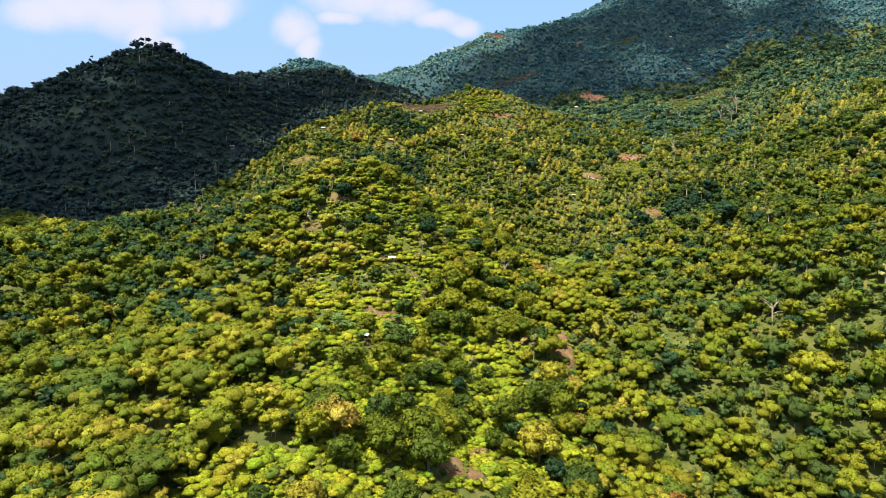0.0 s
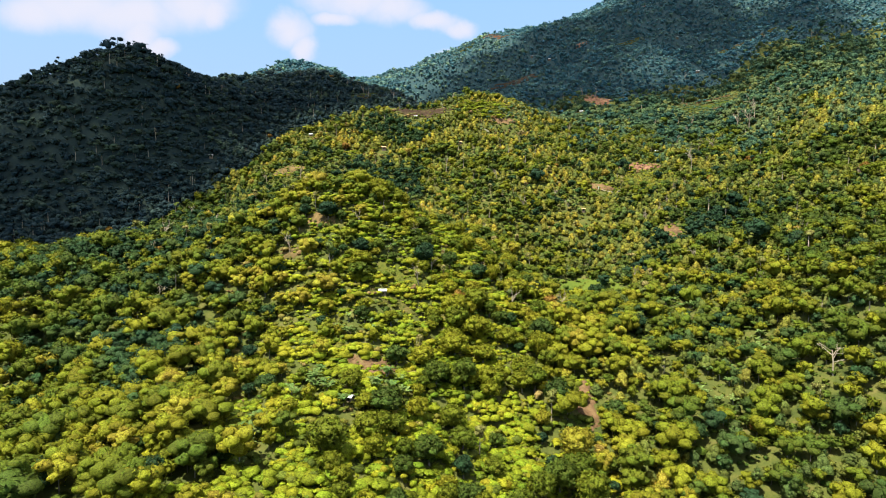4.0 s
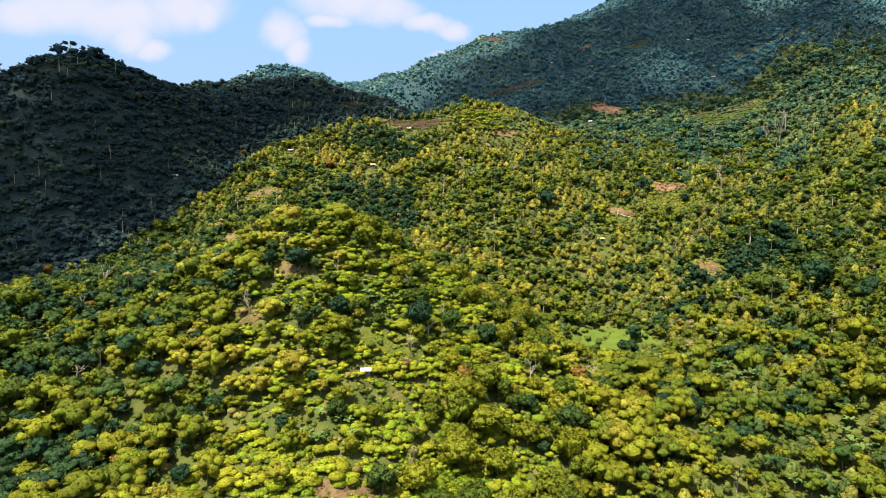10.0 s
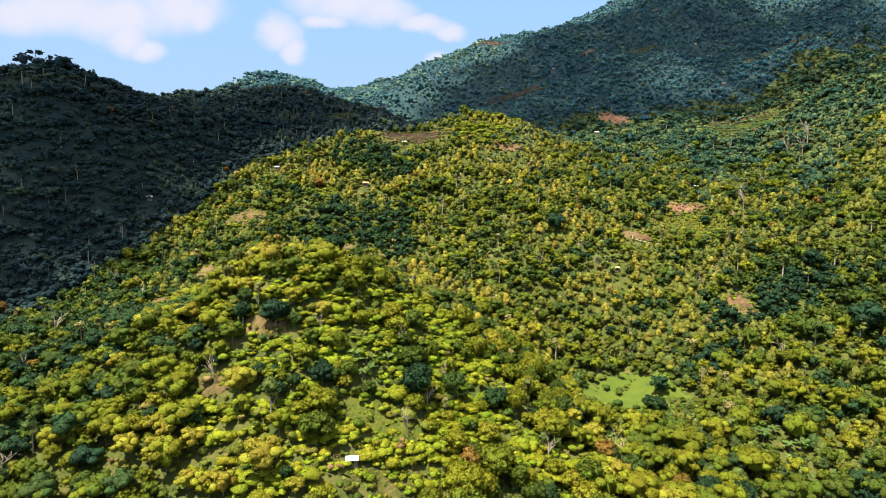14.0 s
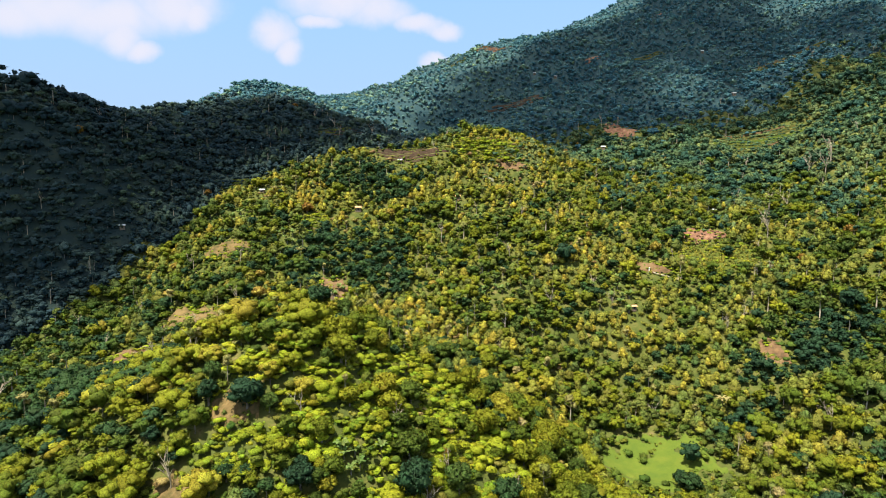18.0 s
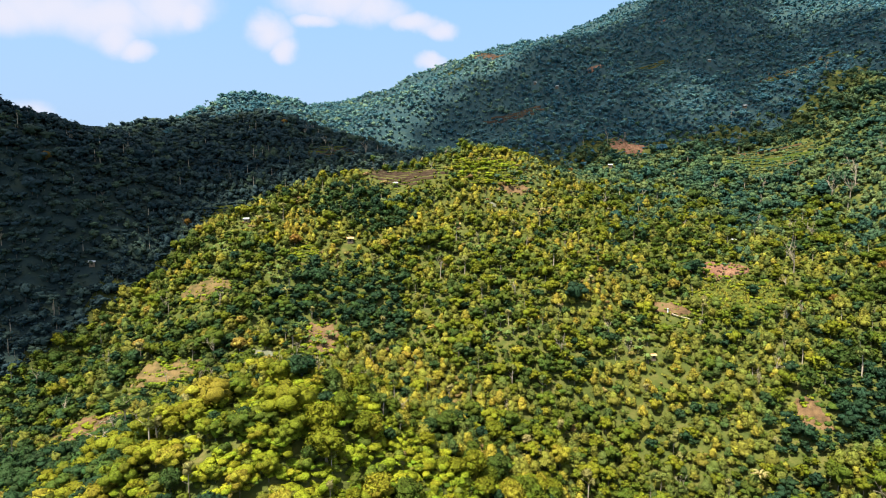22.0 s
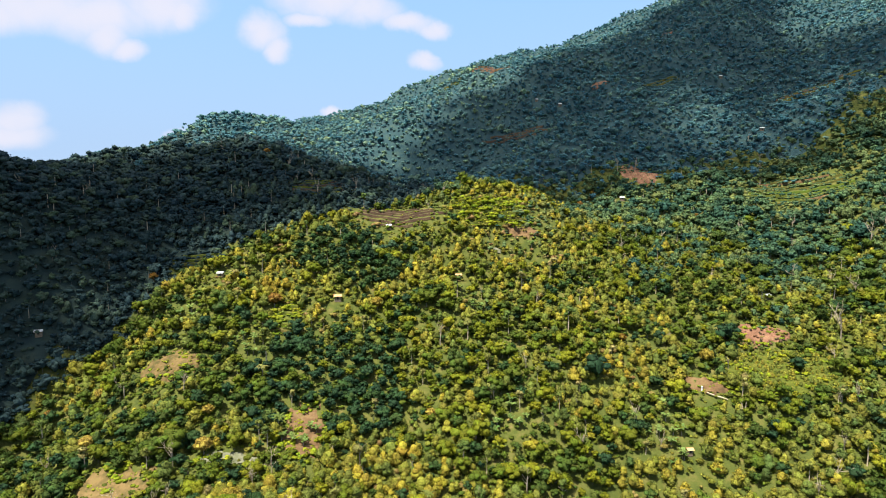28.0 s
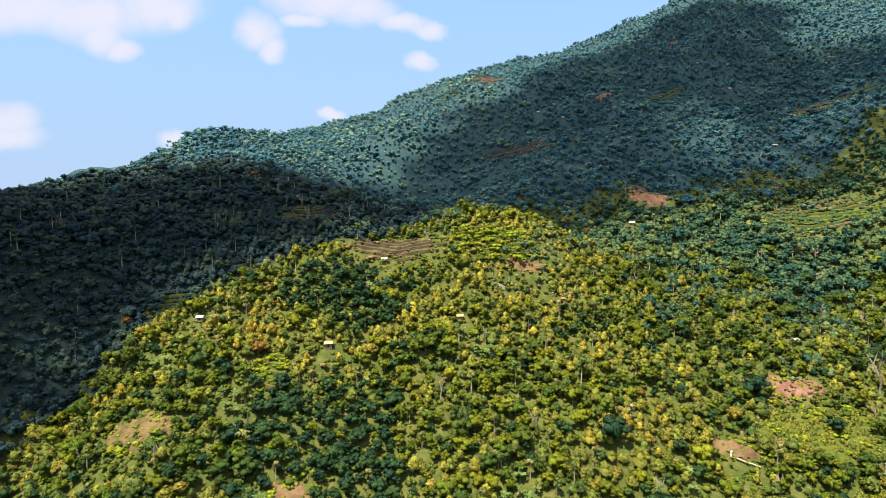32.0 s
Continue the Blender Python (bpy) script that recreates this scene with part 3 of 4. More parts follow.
    low_left = np.exp(-((x + 150) / 66) ** 2 - ((y - 395) / 70) ** 2) + np.exp(-((x + 120) / 30) ** 2 - ((y - 255) / 32) ** 2) + np.exp(-((x + 205) / 40) ** 2 - ((y - 330) / 45) ** 2)
    kind[(rng.uniform(size=n) < 0.62 * low_left) & (kind != "shrub")] = "dark"
    kind[(r2 > 0.962) & (y > 330)] = "tall"
    kind[(r2 > 0.993) & (y > 180)] = "tall"
    kind[(rng.uniform(size=n) > 0.9965) & (kind == "broadleaf")] = "orange"
    kind[(rng.uniform(size=n) > 0.996) & (kind == "broadleaf")] = "yellow"
    kind[step == 1.0] = "shrub"
    kind[step == 2.0] = "brush"
    h = np.empty(n)
    for k, lo, hi in (("broadleaf", 4.8, 11.5), ("clove", 4.4, 8.2), ("shrub", 1.5, 3.5), ("dark", 5.0, 10.0), ("tall", 8, 15), ("orange", 5, 9), ("yellow", 5, 9), ("brush", 1.4, 3.4)):
        m = kind == k
        h[m] = lo + (hi - lo) * rng.uniform(0, 1, m.sum()) ** 1.9
    h[(y < 300) & (kind == "broadleaf")] *= 1.22
    h[y > 720] *= 0.66
    h[(rng.uniform(size=n) > 0.93) & (kind == "broadleaf") & (y > 300)] *= 1.35
    h[(y > 390) & (y < 720) & ((kind == "broadleaf") | (kind == "dark"))] *= 0.82
    top = np.exp(-((x - 52) / 42) ** 2 - ((y - 620) / 22) ** 2)
    m = (top > 0.4) & (kind != "brush")
    h[m] = np.minimum(h[m], 2.4 + 5 * (1 - top[m]))
    keep = np.ones(n, bool)
    for name, o in OPEN.items():
        edge = outline(o, x, y)
        keep &= (edge > 1.12) | ((edge > 0.55) & (step == 2.0))
    for cx, cy, a, b in CLEAR:
        keep &= (((x - cx) / a) ** 2 + ((y - cy) / b) ** 2 > 1.0) | (kind == "brush")
    # trees on the camera's side of these open places kept low to show them
    for name in ("meadow", "low_clearing", "bare_slope", "grass_terrace", "brown_terraces", "landslip", "post_yard", "knoll_plot", "west_clearing", "west_slope", "bare_run", "low_plot", "soil_plot", "spur_scar", "red_bank", "east_fields", "flank_terraces", "mountain_terraces", "red_terrace"):
        cx, cy, a, b, turn = OPEN[name]
        front = cy - b - y
        m = (np.abs(x - cx) < a + 1) & (front > -b) & (front < 16) & (kind != "brush")
        h[m] = np.minimum(h[m], np.maximum(2.2, 2.4 + 0.24 * front[m]))
    tint = np.clip(0.48 + 0.24 * rng.normal(size=n) + 0.12 * big + 0.13 * small, 0, 0.985)
    tint[kind == "broadleaf"] += (0.26 * np.exp(-(x / 150) ** 2) * (y < 420) - 0.12 * (1 - smooth(-170, -55, x)))[kind == "broadleaf"]
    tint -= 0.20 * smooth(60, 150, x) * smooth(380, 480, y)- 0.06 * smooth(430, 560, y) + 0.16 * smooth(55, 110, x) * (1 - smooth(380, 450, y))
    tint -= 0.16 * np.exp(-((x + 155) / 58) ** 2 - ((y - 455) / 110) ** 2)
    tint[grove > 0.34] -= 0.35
    tint += 0.30 * top
    tint[kind == "clove"] -= (0.25 * (y < 330))[kind == "clove"]
    keep &= ~((y < 300) & (kind == "broadleaf") & (waves(x, y, 19, 71, 2) < -0.62))
    # a few that stand out, and small trees in rows on open ground
    extra = [(-31, 144, "yellow", 13, 0.5), (-20, 217, "yellow", 6, 0.5), (5, 300, "orange", 8, 0.5), (70, 158, "orange", 11, 0.1), (-13, 318, "dark", 15, 0.1), (0, 326, "dark", 12, 0.1), (73, 500, "dark", 13, 0.0),
             (150, 521, "dark", 12, 0.1), (185, 372, "dark", 17, 0.1), (196, 352, "dark", 15, 0.2), (205, 440, "dark", 16, 0.0), (88, 360, "dark", 9, 0.2), (86, 364, "dark", 8, 0.0), (96, 378, "dark", 11, 0.1),
             (-86, 331, "broadleaf", 12, 0.7), (-98, 318, "broadleaf", 11, 0.6), (-60, 385, "broadleaf", 11, 0.55), (-40, 425, "broadleaf", 11, 0.35), (-120, 300, "dark", 12, 0.3), (-64, 330, "dark", 11, 0.1),
             (281, 417, "orange", 7, 0.9), (-303, 556, "tall", 19, 0.1), (-296, 562, "tall", 15, 0.1), (-62, 668, "tall", 14, 0.1), (-215, 800, "tall", 13, 0.3), (-330, 565, "dark", 15, 0.1), (-285, 556, "dark", 14, 0.1), (-310, 553, "dark", 13, 0.1), (172, 496, "dark", 8, 0.1), (110, 335, "broadleaf", 14, 0.5), (128, 330, "broadleaf", 13, 0.5)]
    x, y, kind, h, tint = x[keep], y[keep], kind[keep], h[keep], np.clip(tint, 0, 1)[keep]
    ex = []
    for i in range(330):
        u, v = rng.uniform(-1, 1), rng.uniform(-1, 1)
        ex.append((168 + 29 * u, 497 + 13 * v - 7 * u, "clove", rng.uniform(1.6, 3.0), rng.uniform(0.2, 0.8)))
    for cx, cy, a, b, m in ((38, 626, 26, 12, 330), (290, 676, 36, 20, 90), (-160, 582, 20, 8, 16), (-85, 535, 8, 13, 12), (-136, 500, 11, 8, 10), (420, 850, 40, 14, 40), (-82, 450, 14, 7, 14)):
        for i in range(m):
            ex.append((cx + a * rng.uniform(-1, 1), cy + b * rng.uniform(-1, 1), "clove" if rng.uniform() < 0.6 else "shrub", rng.uniform(1.2, 3.2), rng.uniform(0.1, 0.8)))
    for name, (cx, cy, a, b, turn) in OPEN.items():
        if name in ("meadow", "knoll_strip", "brown_terraces"):
            continue
        for i in range(int(a * b / 2.4)):
            u, v = rng.uniform(-1.1, 1.1), rng.uniform(-1.1, 1.1)
            if 0.03 < u * u + v * v < 1.4:
                ex.append((cx + a * u, cy + b * v, "shrub" if rng.uniform() < 0.6 else "clove", rng.uniform(0.8, 2.0), rng.uniform(0.1, 0.8)))
    for name, count in TERRACES.items():
        cx, cy, a, b, turn = OPEN[name]
        c, s = np.cos(np.radians(turn)), np.sin(np.radians(turn))
        for k in range(count + 1):
            v = -b + 2 * b * k / count
            for i in range(int(a * (0.1 if name == "brown_terraces" else 0.5))):
                u = rng.uniform(-1, 1) * a * (1 - 0.5 * (v / b) ** 2)
                ex.append((cx + u * c - v * s, cy + u * s + v * c, "shrub", rng.uniform(0.6, 1.5), rng.uniform(0.0, 0.5)))
    extra += ex
    cols = list(zip(*extra))
    return (np.concatenate([x, cols[0]]), np.concatenate([y, cols[1]]), np.concatenate([kind, np.array(cols[2], dtype=object)]),
            np.concatenate([h, cols[3]]), np.concatenate([tint, cols[4]]))


TX, TY, TK, TH, TT = scatter()
TZ = land(TX, TY)
NAMES = {"broadleaf": "broadleaf_tree", "clove": "clove_tree", "shrub": "shrub", "dark": "dark_tree", "tall": "tall_tree", "yellow": "yellow_tree", "orange": "rust_tree", "brush": "undergrowth_clump"}
LABELS = {
    "broadleaf": "leafy green broadleaf tree with a rounded uneven crown", "clove": "small yellow-green clove tree with a pointed crown",
    "shrub": "bright yellow-green overgrown shrub covered in vines", "dark": "dense dark green tree with a heavy crown",
    "tall": "tall slender tree with a pale trunk and thin crown",
    "yellow": "large tree with a dense golden yellow crown", "orange": "tree with a rusty orange-brown crown",
    "brush": "low tangled green undergrowth between the trees"}
SINGLES = {"broadleaf": 300, "clove": 290, "shrub": 260, "dark": 160, "tall": 90, "yellow": 30, "orange": 30}


def plant_forest():
    rng = np.random.RandomState(3)
    near = seen_from(TX, TY)
    single = np.zeros(len(TX), bool)
    for k, count in SINGLES.items():
        idx = np.where(TK == k)[0]
        single[idx[np.argsort(near[idx])[:count]]] = True
    # trees of their own
    for k, count in SINGLES.items():
        protos = []
        have = np.where(single & (TK == k))[0]
        kinds = min(7, len(have))
        for i in range(kinds):
            size = {"clove": 0.034, "shrub": 0.060, "tall": 0.030}.get(k, 0.036)
            v, t, nv = crown(rng, k, {"shrub": 520, "clove": 420, "tall": 240}.get(k, 1150), size, {"clove": 7, "shrub": 6, "tall": 6}.get(k, 13), True)
            cm = mesh_of("crown", v, t, smooth=True, normals=nv)
            tv, tq = trunk(rng, k)
            tm = mesh_of("trunk", tv, quads=tq, smooth=True)
            root = new(NAMES[k])
            tagged(root, LABELS[k], "shrub" if k == "shrub" else "tree", group={"clove": "clove trees on the slope", "shrub": "shrubs on the spur"}.get(k, "trees of the hillside"))
            part("trunk", tm, M_PALE if k == "tall" else M_BARK, root)
            part("crown", cm, LEAF[k][0], root)
            protos.append(root)
        for n, i in enumerate(have):
            m = Matrix.Translation((TX[i], TY[i], TZ[i])) @ Matrix.Rotation(rng.uniform(0, 6.28), 4, "Z")
            w = {"clove": 1.35, "shrub": 1.75, "tall": 0.9}.get(k, 1.10) * rng.uniform(0.85, 1.2)
            s = Matrix.Diagonal((TH[i] * w, TH[i] * w, TH[i], 1))
            root = protos[n % kinds]
            if n < kinds:
                root.matrix_basis = m @ s
            else:
                ob = copy_thing(root, m)
                ob.matrix_basis = m @ s
    # zones by painted leaf colour: 1 valley shade, 2 and 3 haze
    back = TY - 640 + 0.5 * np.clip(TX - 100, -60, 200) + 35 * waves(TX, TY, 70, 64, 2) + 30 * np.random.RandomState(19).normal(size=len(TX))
    valley = (TY > 400) & (TX < np.interp(TY, VALLEY_SHADE_Y, VALLEY_SHADE_X))
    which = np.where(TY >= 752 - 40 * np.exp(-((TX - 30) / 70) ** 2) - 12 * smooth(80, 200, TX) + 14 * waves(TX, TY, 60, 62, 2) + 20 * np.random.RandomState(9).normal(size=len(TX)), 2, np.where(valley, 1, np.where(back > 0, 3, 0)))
    # the rest of the woods, by their distance from the flight line: leaves grow coarser with it
    for wood, high_wood, d0, d1, leaf, clumps in (
            ("lower_slope", "low_valley", 0, 190, 0.26, 9), ("hillside", "gully", 190, 240, 0.33, 7), ("orchard", "valley_side", 240, 300, 0.40, 7), ("upper_slope", "shaded_valley", 300, 380, 0.50, 6),
            ("far_slope", "saddle", 380, 500, 0.62, 5), ("back_slope", "mountain_foot", 500, 680, 0.80, 4), ("remote_slope", "mountain", 680, 3000, 1.0, 3)):
        for k, zone, tall in itertools.product(HUES, (0, 1, 2, 3), (False, True)):
            idx = np.where(~single & (TK == k) & (near >= d0) & (near < d1) & (which == zone) & ((TH > 7.2) == tall))[0]
            if not len(idx):
                continue
            h = float(np.mean(TH[idx]))
            area = {"clove": 1.75, "shrub": 3.4, "brush": 2.2, "tall": 0.45}.get(k, 2.3) * h * h
            wide = {"clove": 1.35, "shrub": 1.9, "brush": 1.7, "tall": 0.9}.get(k, 1.15) * (1.0, 1.05, 1.15, 1.0)[zone]
            big = leaf * (0.85 if k in ("brush", "clove") else 1.0)
            count = int(np.clip((0.30, 0.12, 0.12, 0.30)[zone] * area / big ** 2, 6, 300 if d1 < 200 else 200))
            V, T, C3, NV, n = [], [], [], [], 0
            kinds = 9
            pick = rng.randint(0, kinds, len(idx))
            for i in range(kinds):
                v, t, nv = crown(rng, k, count, big / h / wide * 1.06, {"brush": max(2, clumps // 2 - 1), "shrub": min(7, clumps), "clove": max(2, clumps - 3), "tall": 4}.get(k, clumps), d1 < 200 and k not in ("brush", "shrub"))
                sel = idx[pick == i]
                m = len(sel)
                if not m:
                    continue
                a = rng.uniform(0, 6.28, m)
                w = rng.uniform(0.85, 1.2, m) * wide
                c, s = (np.cos(a) * w * TH[sel])[:, None], (np.sin(a) * w * TH[sel])[:, None]
                P = np.stack([v[None, :, 0] * c - v[None, :, 1] * s + TX[sel][:, None], v[None, :, 0] * s + v[None, :, 1] * c + TY[sel][:, None],
                              v[None, :, 2] * TH[sel][:, None] + TZ[sel][:, None]], 2)
                off = n + np.arange(m)[:, None, None] * len(v)
                V.append(P.reshape(-1, 3))
                ca, sa = np.cos(a)[:, None], np.sin(a)[:, None]
                NV.append(np.stack([nv[None, :, 0] * ca - nv[None, :, 1] * sa, nv[None, :, 0] * sa + nv[None, :, 1] * ca, np.repeat(nv[None, :, 2], m, 0)], 2).reshape(-1, 3))
                T.append((t[None] + off).reshape(-1, 3))
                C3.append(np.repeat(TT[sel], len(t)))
                n += m * len(v)
            me = mesh_of("canopy", np.concatenate(V), np.concatenate(T), tint=np.concatenate(C3), smooth=True, normals=np.concatenate(NV))
            # outside zone 0 the leaf colour itself carries the shade or haze
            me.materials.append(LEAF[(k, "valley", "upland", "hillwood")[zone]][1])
            name = high_wood if zone in (1, 2) else wood
            tagged(new(name + "_" + NAMES[k] + "s", me), LABELS[k].replace("tree with a", "woods with").replace(" a ", " "), "shrubs" if k in ("shrub", "brush") else "forest", kind="stuff")
            # their trunks
            if d0 < 500 and k in ("tall", "clove", "broadleaf"):
                thick = 1.6 if k == "tall" else 1.0
                tv, tq = tube([(0, 0, -0.06), (0.01, 0.0, 0.4), (0.0, 0.02, 0.75)], (0.016 * thick, 0.013 * thick, 0.008 * thick), 3)
                m = len(idx)
                P = tv[None] * TH[idx][:, None, None] + np.stack([TX[idx], TY[idx], TZ[idx]], 1)[:, None]
                off = np.arange(m)[:, None, None] * len(tv)
                tm = mesh_of("stems", P.reshape(-1, 3), quads=(tq[None] + off).reshape(-1, 4))
                tm.materials.append(M_PALE if k == "tall" else M_BARK)
                tagged(new(name + "_" + k + "_trunks", tm), "thin upright tree trunks standing in the wood", "trunks", kind="stuff")


plant_forest()

# ---------------------------------------------------------------- clouds whose shade lies on the land
# edge of the shaded ground: the left valley, the saddle and the mountain's face
SHADE_EDGE = [(-268, 330), (-255, 400), (-226, 455), (-186, 486), (-174, 520), (-171, 545), (-165, 572), (-135, 585), (-108, 606), (-80, 626), (-40, 642), (0, 642), (15, 690), (60, 690), (80, 655), (130, 690), (180, 690), (240, 698),
              (300, 690), (350, 672), (420, 640), (500, 690), (530, 800), (545, 890), (508, 947), (500, 1005), (540, 1075), (411, 1163), (317, 1098), (255, 1062), (158, 1031), (106, 997), (68, 993), (31, 982), (-13, 957), (-47, 912), (-125, 878),
              (-147, 715), (-214, 722), (-257, 701), (-330, 670), (-480, 690), (-640, 560), (-600, 330), (-420, 240)]
# where the cloud is broken: x, y, reach across and along
BROKEN = [(290, 815, 62, 62), (390, 790, 50, 50), (410, 690, 75, 55), (215, 715, 60, 22), (-30, 665, 40, 26)]


def edge_distance(x, y):
    """Distance to the edge of the shade, negative outside."""
    best, odd = 1e9, False
    for (ax, ay), (bx, by) in zip(SHADE_EDGE, SHADE_EDGE[1:] + SHADE_EDGE[:1]):
        t = min(1, max(0, ((x - ax) * (bx - ax) + (y - ay) * (by - ay)) / ((bx - ax) ** 2 + (by - ay) ** 2)))
        best = min(best, math.hypot(x - ax - t * (bx - ax), y - ay - t * (by - ay)))
        if (ay > y) != (by > y) and x < ax + (y - ay) / (by - ay) * (bx - ax):
            odd = not odd
    return best if odd else -best


def make_clouds():
    """Banks of cumulus high above, each of many billows."""
    rng = np.random.RandomState(5)
    bm = bmesh.new()
    bmesh.ops.create_icosphere(bm, subdivisions=2, radius=1.0)
    v0 = np.array([q.co[:] for q in bm.verts])
    f0 = np.array([[q.index for q in p.verts] for p in bm.faces])
    bm.free()
    banks = collections.defaultdict(list)
    for gx in np.arange(-700, 660, 26):
        for gy in np.arange(220, 1240, 26):
            x, y = gx + rng.uniform(-3, 3), gy + rng.uniform(-3, 3)
            d = edge_distance(x, y)
            thin = max(math.exp(-((x - cx) / a) ** 2 - ((y - cy) / b) ** 2) for cx, cy, a, b in BROKEN)
            if d > 3:
                banks[(int((x + 700) // 330), int((y - 200) // 260), y > 700 and x > -160)].append((x, y, (17.5 if d > 16 else 13.0) * (1 - 0.42 * thin)))
    for key, puffs in banks.items():
        x0, y0 = puffs[0][:2]
        base = Vector((x0, y0, height(x0, y0))) + SUN * 1500
        vs, ts, n = [], [], 0
        for k, (x, y, r) in enumerate(puffs):
            bump = 1 + 0.16 * waves(v0[:, 0] * 3 + k, v0[:, 1] * 3 + v0[:, 2] * 2, 2.0, 40 + k % 9, 3)
            at = Vector((x, y, height(x, y))) + SUN * 1500 - base
            vs.append(v0 * bump[:, None] * np.array((r, r * 1.1, r * 0.5)) + np.array(at))
            ts.append(f0 + n)
            n += len(v0)
        me = mesh_of("cloud", np.concatenate(vs), np.concatenate(ts), smooth=True)
        me.materials.append(M_THIN if key[2] else M_CLOUD)
        ob = tagged(new("cloud", me), "white drifting cumulus cloud that shades the slope", "cloud", group="clouds over the valley")
        ob.location = base


make_clouds()


# ---------------------------------------------------------------- open ground: meadows, fields, bare earth
def patch(name, key, material, label, category, lift=0.75, bench=0.0, cell=1.0):
    """A piece of open ground laid over the slope. bench: height of its terrace steps."""
    cx, cy, a, b, turn = OPEN[key]
    cell = max(cell, a / 40)
    n, k = int(2.6 * a / cell) + 2, int(2.6 * b / cell) + 2
    u, v = np.meshgrid(np.linspace(-1.3 * a, 1.3 * a, n), np.linspace(-1.3 * b, 1.3 * b, k))
    c, s = np.cos(np.radians(turn)), np.sin(np.radians(turn))
    x, y = cx + u * c - v * s, cy + u * s + v * c
    d = outline(OPEN[key], x, y)
    z = land(x, y) + 0.16 * waves(x, y, 4, 31, 2)
    if bench:
        q = z / bench
        f = q - np.floor(q)
        z = (np.floor(q) + np.clip((f - 0.72) / 0.28, 0, 1)) * bench + 0.35 * bench
    z = z + lift - 1.6 * np.clip((d - 0.85) / 0.3, 0, 1.5)
    i = (np.arange(k - 1)[:, None] * n + np.arange(n - 1)[None]).ravel()
    quads = np.stack([i, i + 1, i + n + 1, i + n], 1)
    quads = quads[(d.ravel()[quads] < 1.25).all(1)]
    me = mesh_of(name, np.stack([x.ravel(), y.ravel(), z.ravel()], 1), quads=quads, smooth=not bench)
    me.materials.append(material)
    return tagged(new(name, me), label, category)


M_TILL = surface("tilled_earth", [(0.2, (0.045, 0.028, 0.018)), (0.55, (0.080, 0.050, 0.030)), (0.85, (0.12, 0.095, 0.04))], 0.16, 0.95, 0.7, 6.0)
M_RED = surface("red_earth", [(0.2, (0.11, 0.055, 0.032)), (0.55, (0.19, 0.095, 0.055)), (0.85, (0.25, 0.16, 0.085))], 0.2, 0.95, 0.7, 6.0)
M_STONE = surface("pale_gravel", [(0.2, (0.09, 0.095, 0.05)), (0.8, (0.20, 0.19, 0.13))], 0.4, 0.95, 0.5, 6.0)
for spec in (
    ("meadow", "meadow", M_GRASS, "smooth bright green meadow between dark trees", "meadow", 0.75, 0),
    ("bare_ground", "meadow_foot", M_DRY, "dry yellow-brown bank at the meadow's foot", "bare ground", 0.75, 0),
    ("meadow", "grass_terrace", M_TURF, "level yellow-green grass terrace behind the hut", "meadow", 0.75, 1.0),
    ("landslip", "landslip", M_RED, "pinkish bare earth scar strewn with clods", "bare ground", 0.8, 0.9),
    ("landslip", "landslip_side", M_RED, "small red earth scar beside a dark tree", "bare ground", 0.8, 0),
    ("field", "orchard_floor", M_TURF, "grassy field planted with small round bushes", "field", 0.7, 1.3),
    ("bare_ground", "post_yard", M_SOIL, "orange-brown earth yard round a white post", "bare ground", 1.0, 0),
    ("landslip", "bare_slope", M_SOIL, "narrow brown bare slope among the trees", "bare ground", 0.8, 0),
    ("clearing", "low_clearing", M_SOIL, "small brown clearing with cut dry stems", "clearing", 0.8, 0),
    ("garden", "red_garden", M_SOIL, "reddish earth garden plot below banana plants", "garden", 0.8, 0.8),
    ("garden", "hut_yard", M_DRY, "narrow yard with a brown earth edge by the hut", "garden", 0.7, 1.0),
    ("clearing", "west_clearing", M_TAN, "orange-brown clearing with scattered small trees", "clearing", 0.8, 1.2),
    ("clearing", "west_slope", M_TAN, "dry brown grassy clearing on the slope", "clearing", 0.8, 0),
    ("landslip", "bare_run", M_SOIL, "worn brown run of bare earth between trees", "bare ground", 0.8, 0),
    ("bare_ground", "dry_bank", M_TAN, "dry tan bank under pale thin trees", "bare ground", 0.8, 0),
    ("garden", "low_plot", M_SOIL, "reddish earth plot beside a green patch", "garden", 0.8, 1.0),
    ("landslip", "spur_scar", M_TAN, "dry tan scar with brown steps on the spur", "bare ground", 0.8, 1.0),
    ("field", "stony_plot", M_STONE, "pale grey stony plot with dead branches", "field", 0.6, 1.0),
    ("field", "knoll_plot", M_SOIL, "tan bare earth plot on the bright knoll", "field", 0.9, 1.2),
    ("field", "knoll_strip", M_STONE, "pale grey strip of open ground on the knoll", "field", 1.1, 0),
    ("landslip", "red_bank", M_RED, "reddish brown bare bank at the mountain's foot", "bare ground", 0.8, 1.5),
    ("landslip", "high_red_bank", M_RED, "red earth scar high on the mountain", "bare ground", 0.9, 0),
    ("landslip", "spur_red_bank", M_RED, "dull red earth scar on the mountain spur", "bare ground", 0.9, 0),
    ("clearing", "soil_plot", M_SOIL, "orange earth plot between orchard trees", "clearing", 0.8, 0),
    ("clearing", "spur_plot", M_TAN, "dry tan clearing with brown earth steps", "clearing", 0.8, 1.0),
    ("meadow", "ridge_meadow", M_GRASS, "green meadow on the crest of the ridge", "meadow", 0.8, 0),
    # haze-blue ground colour in place of grass
    ("meadow", "far_green", M_HAZE_GROUND, "shaded green field below the mountain", "meadow", 0.8, 0),
):
    patch(*spec)


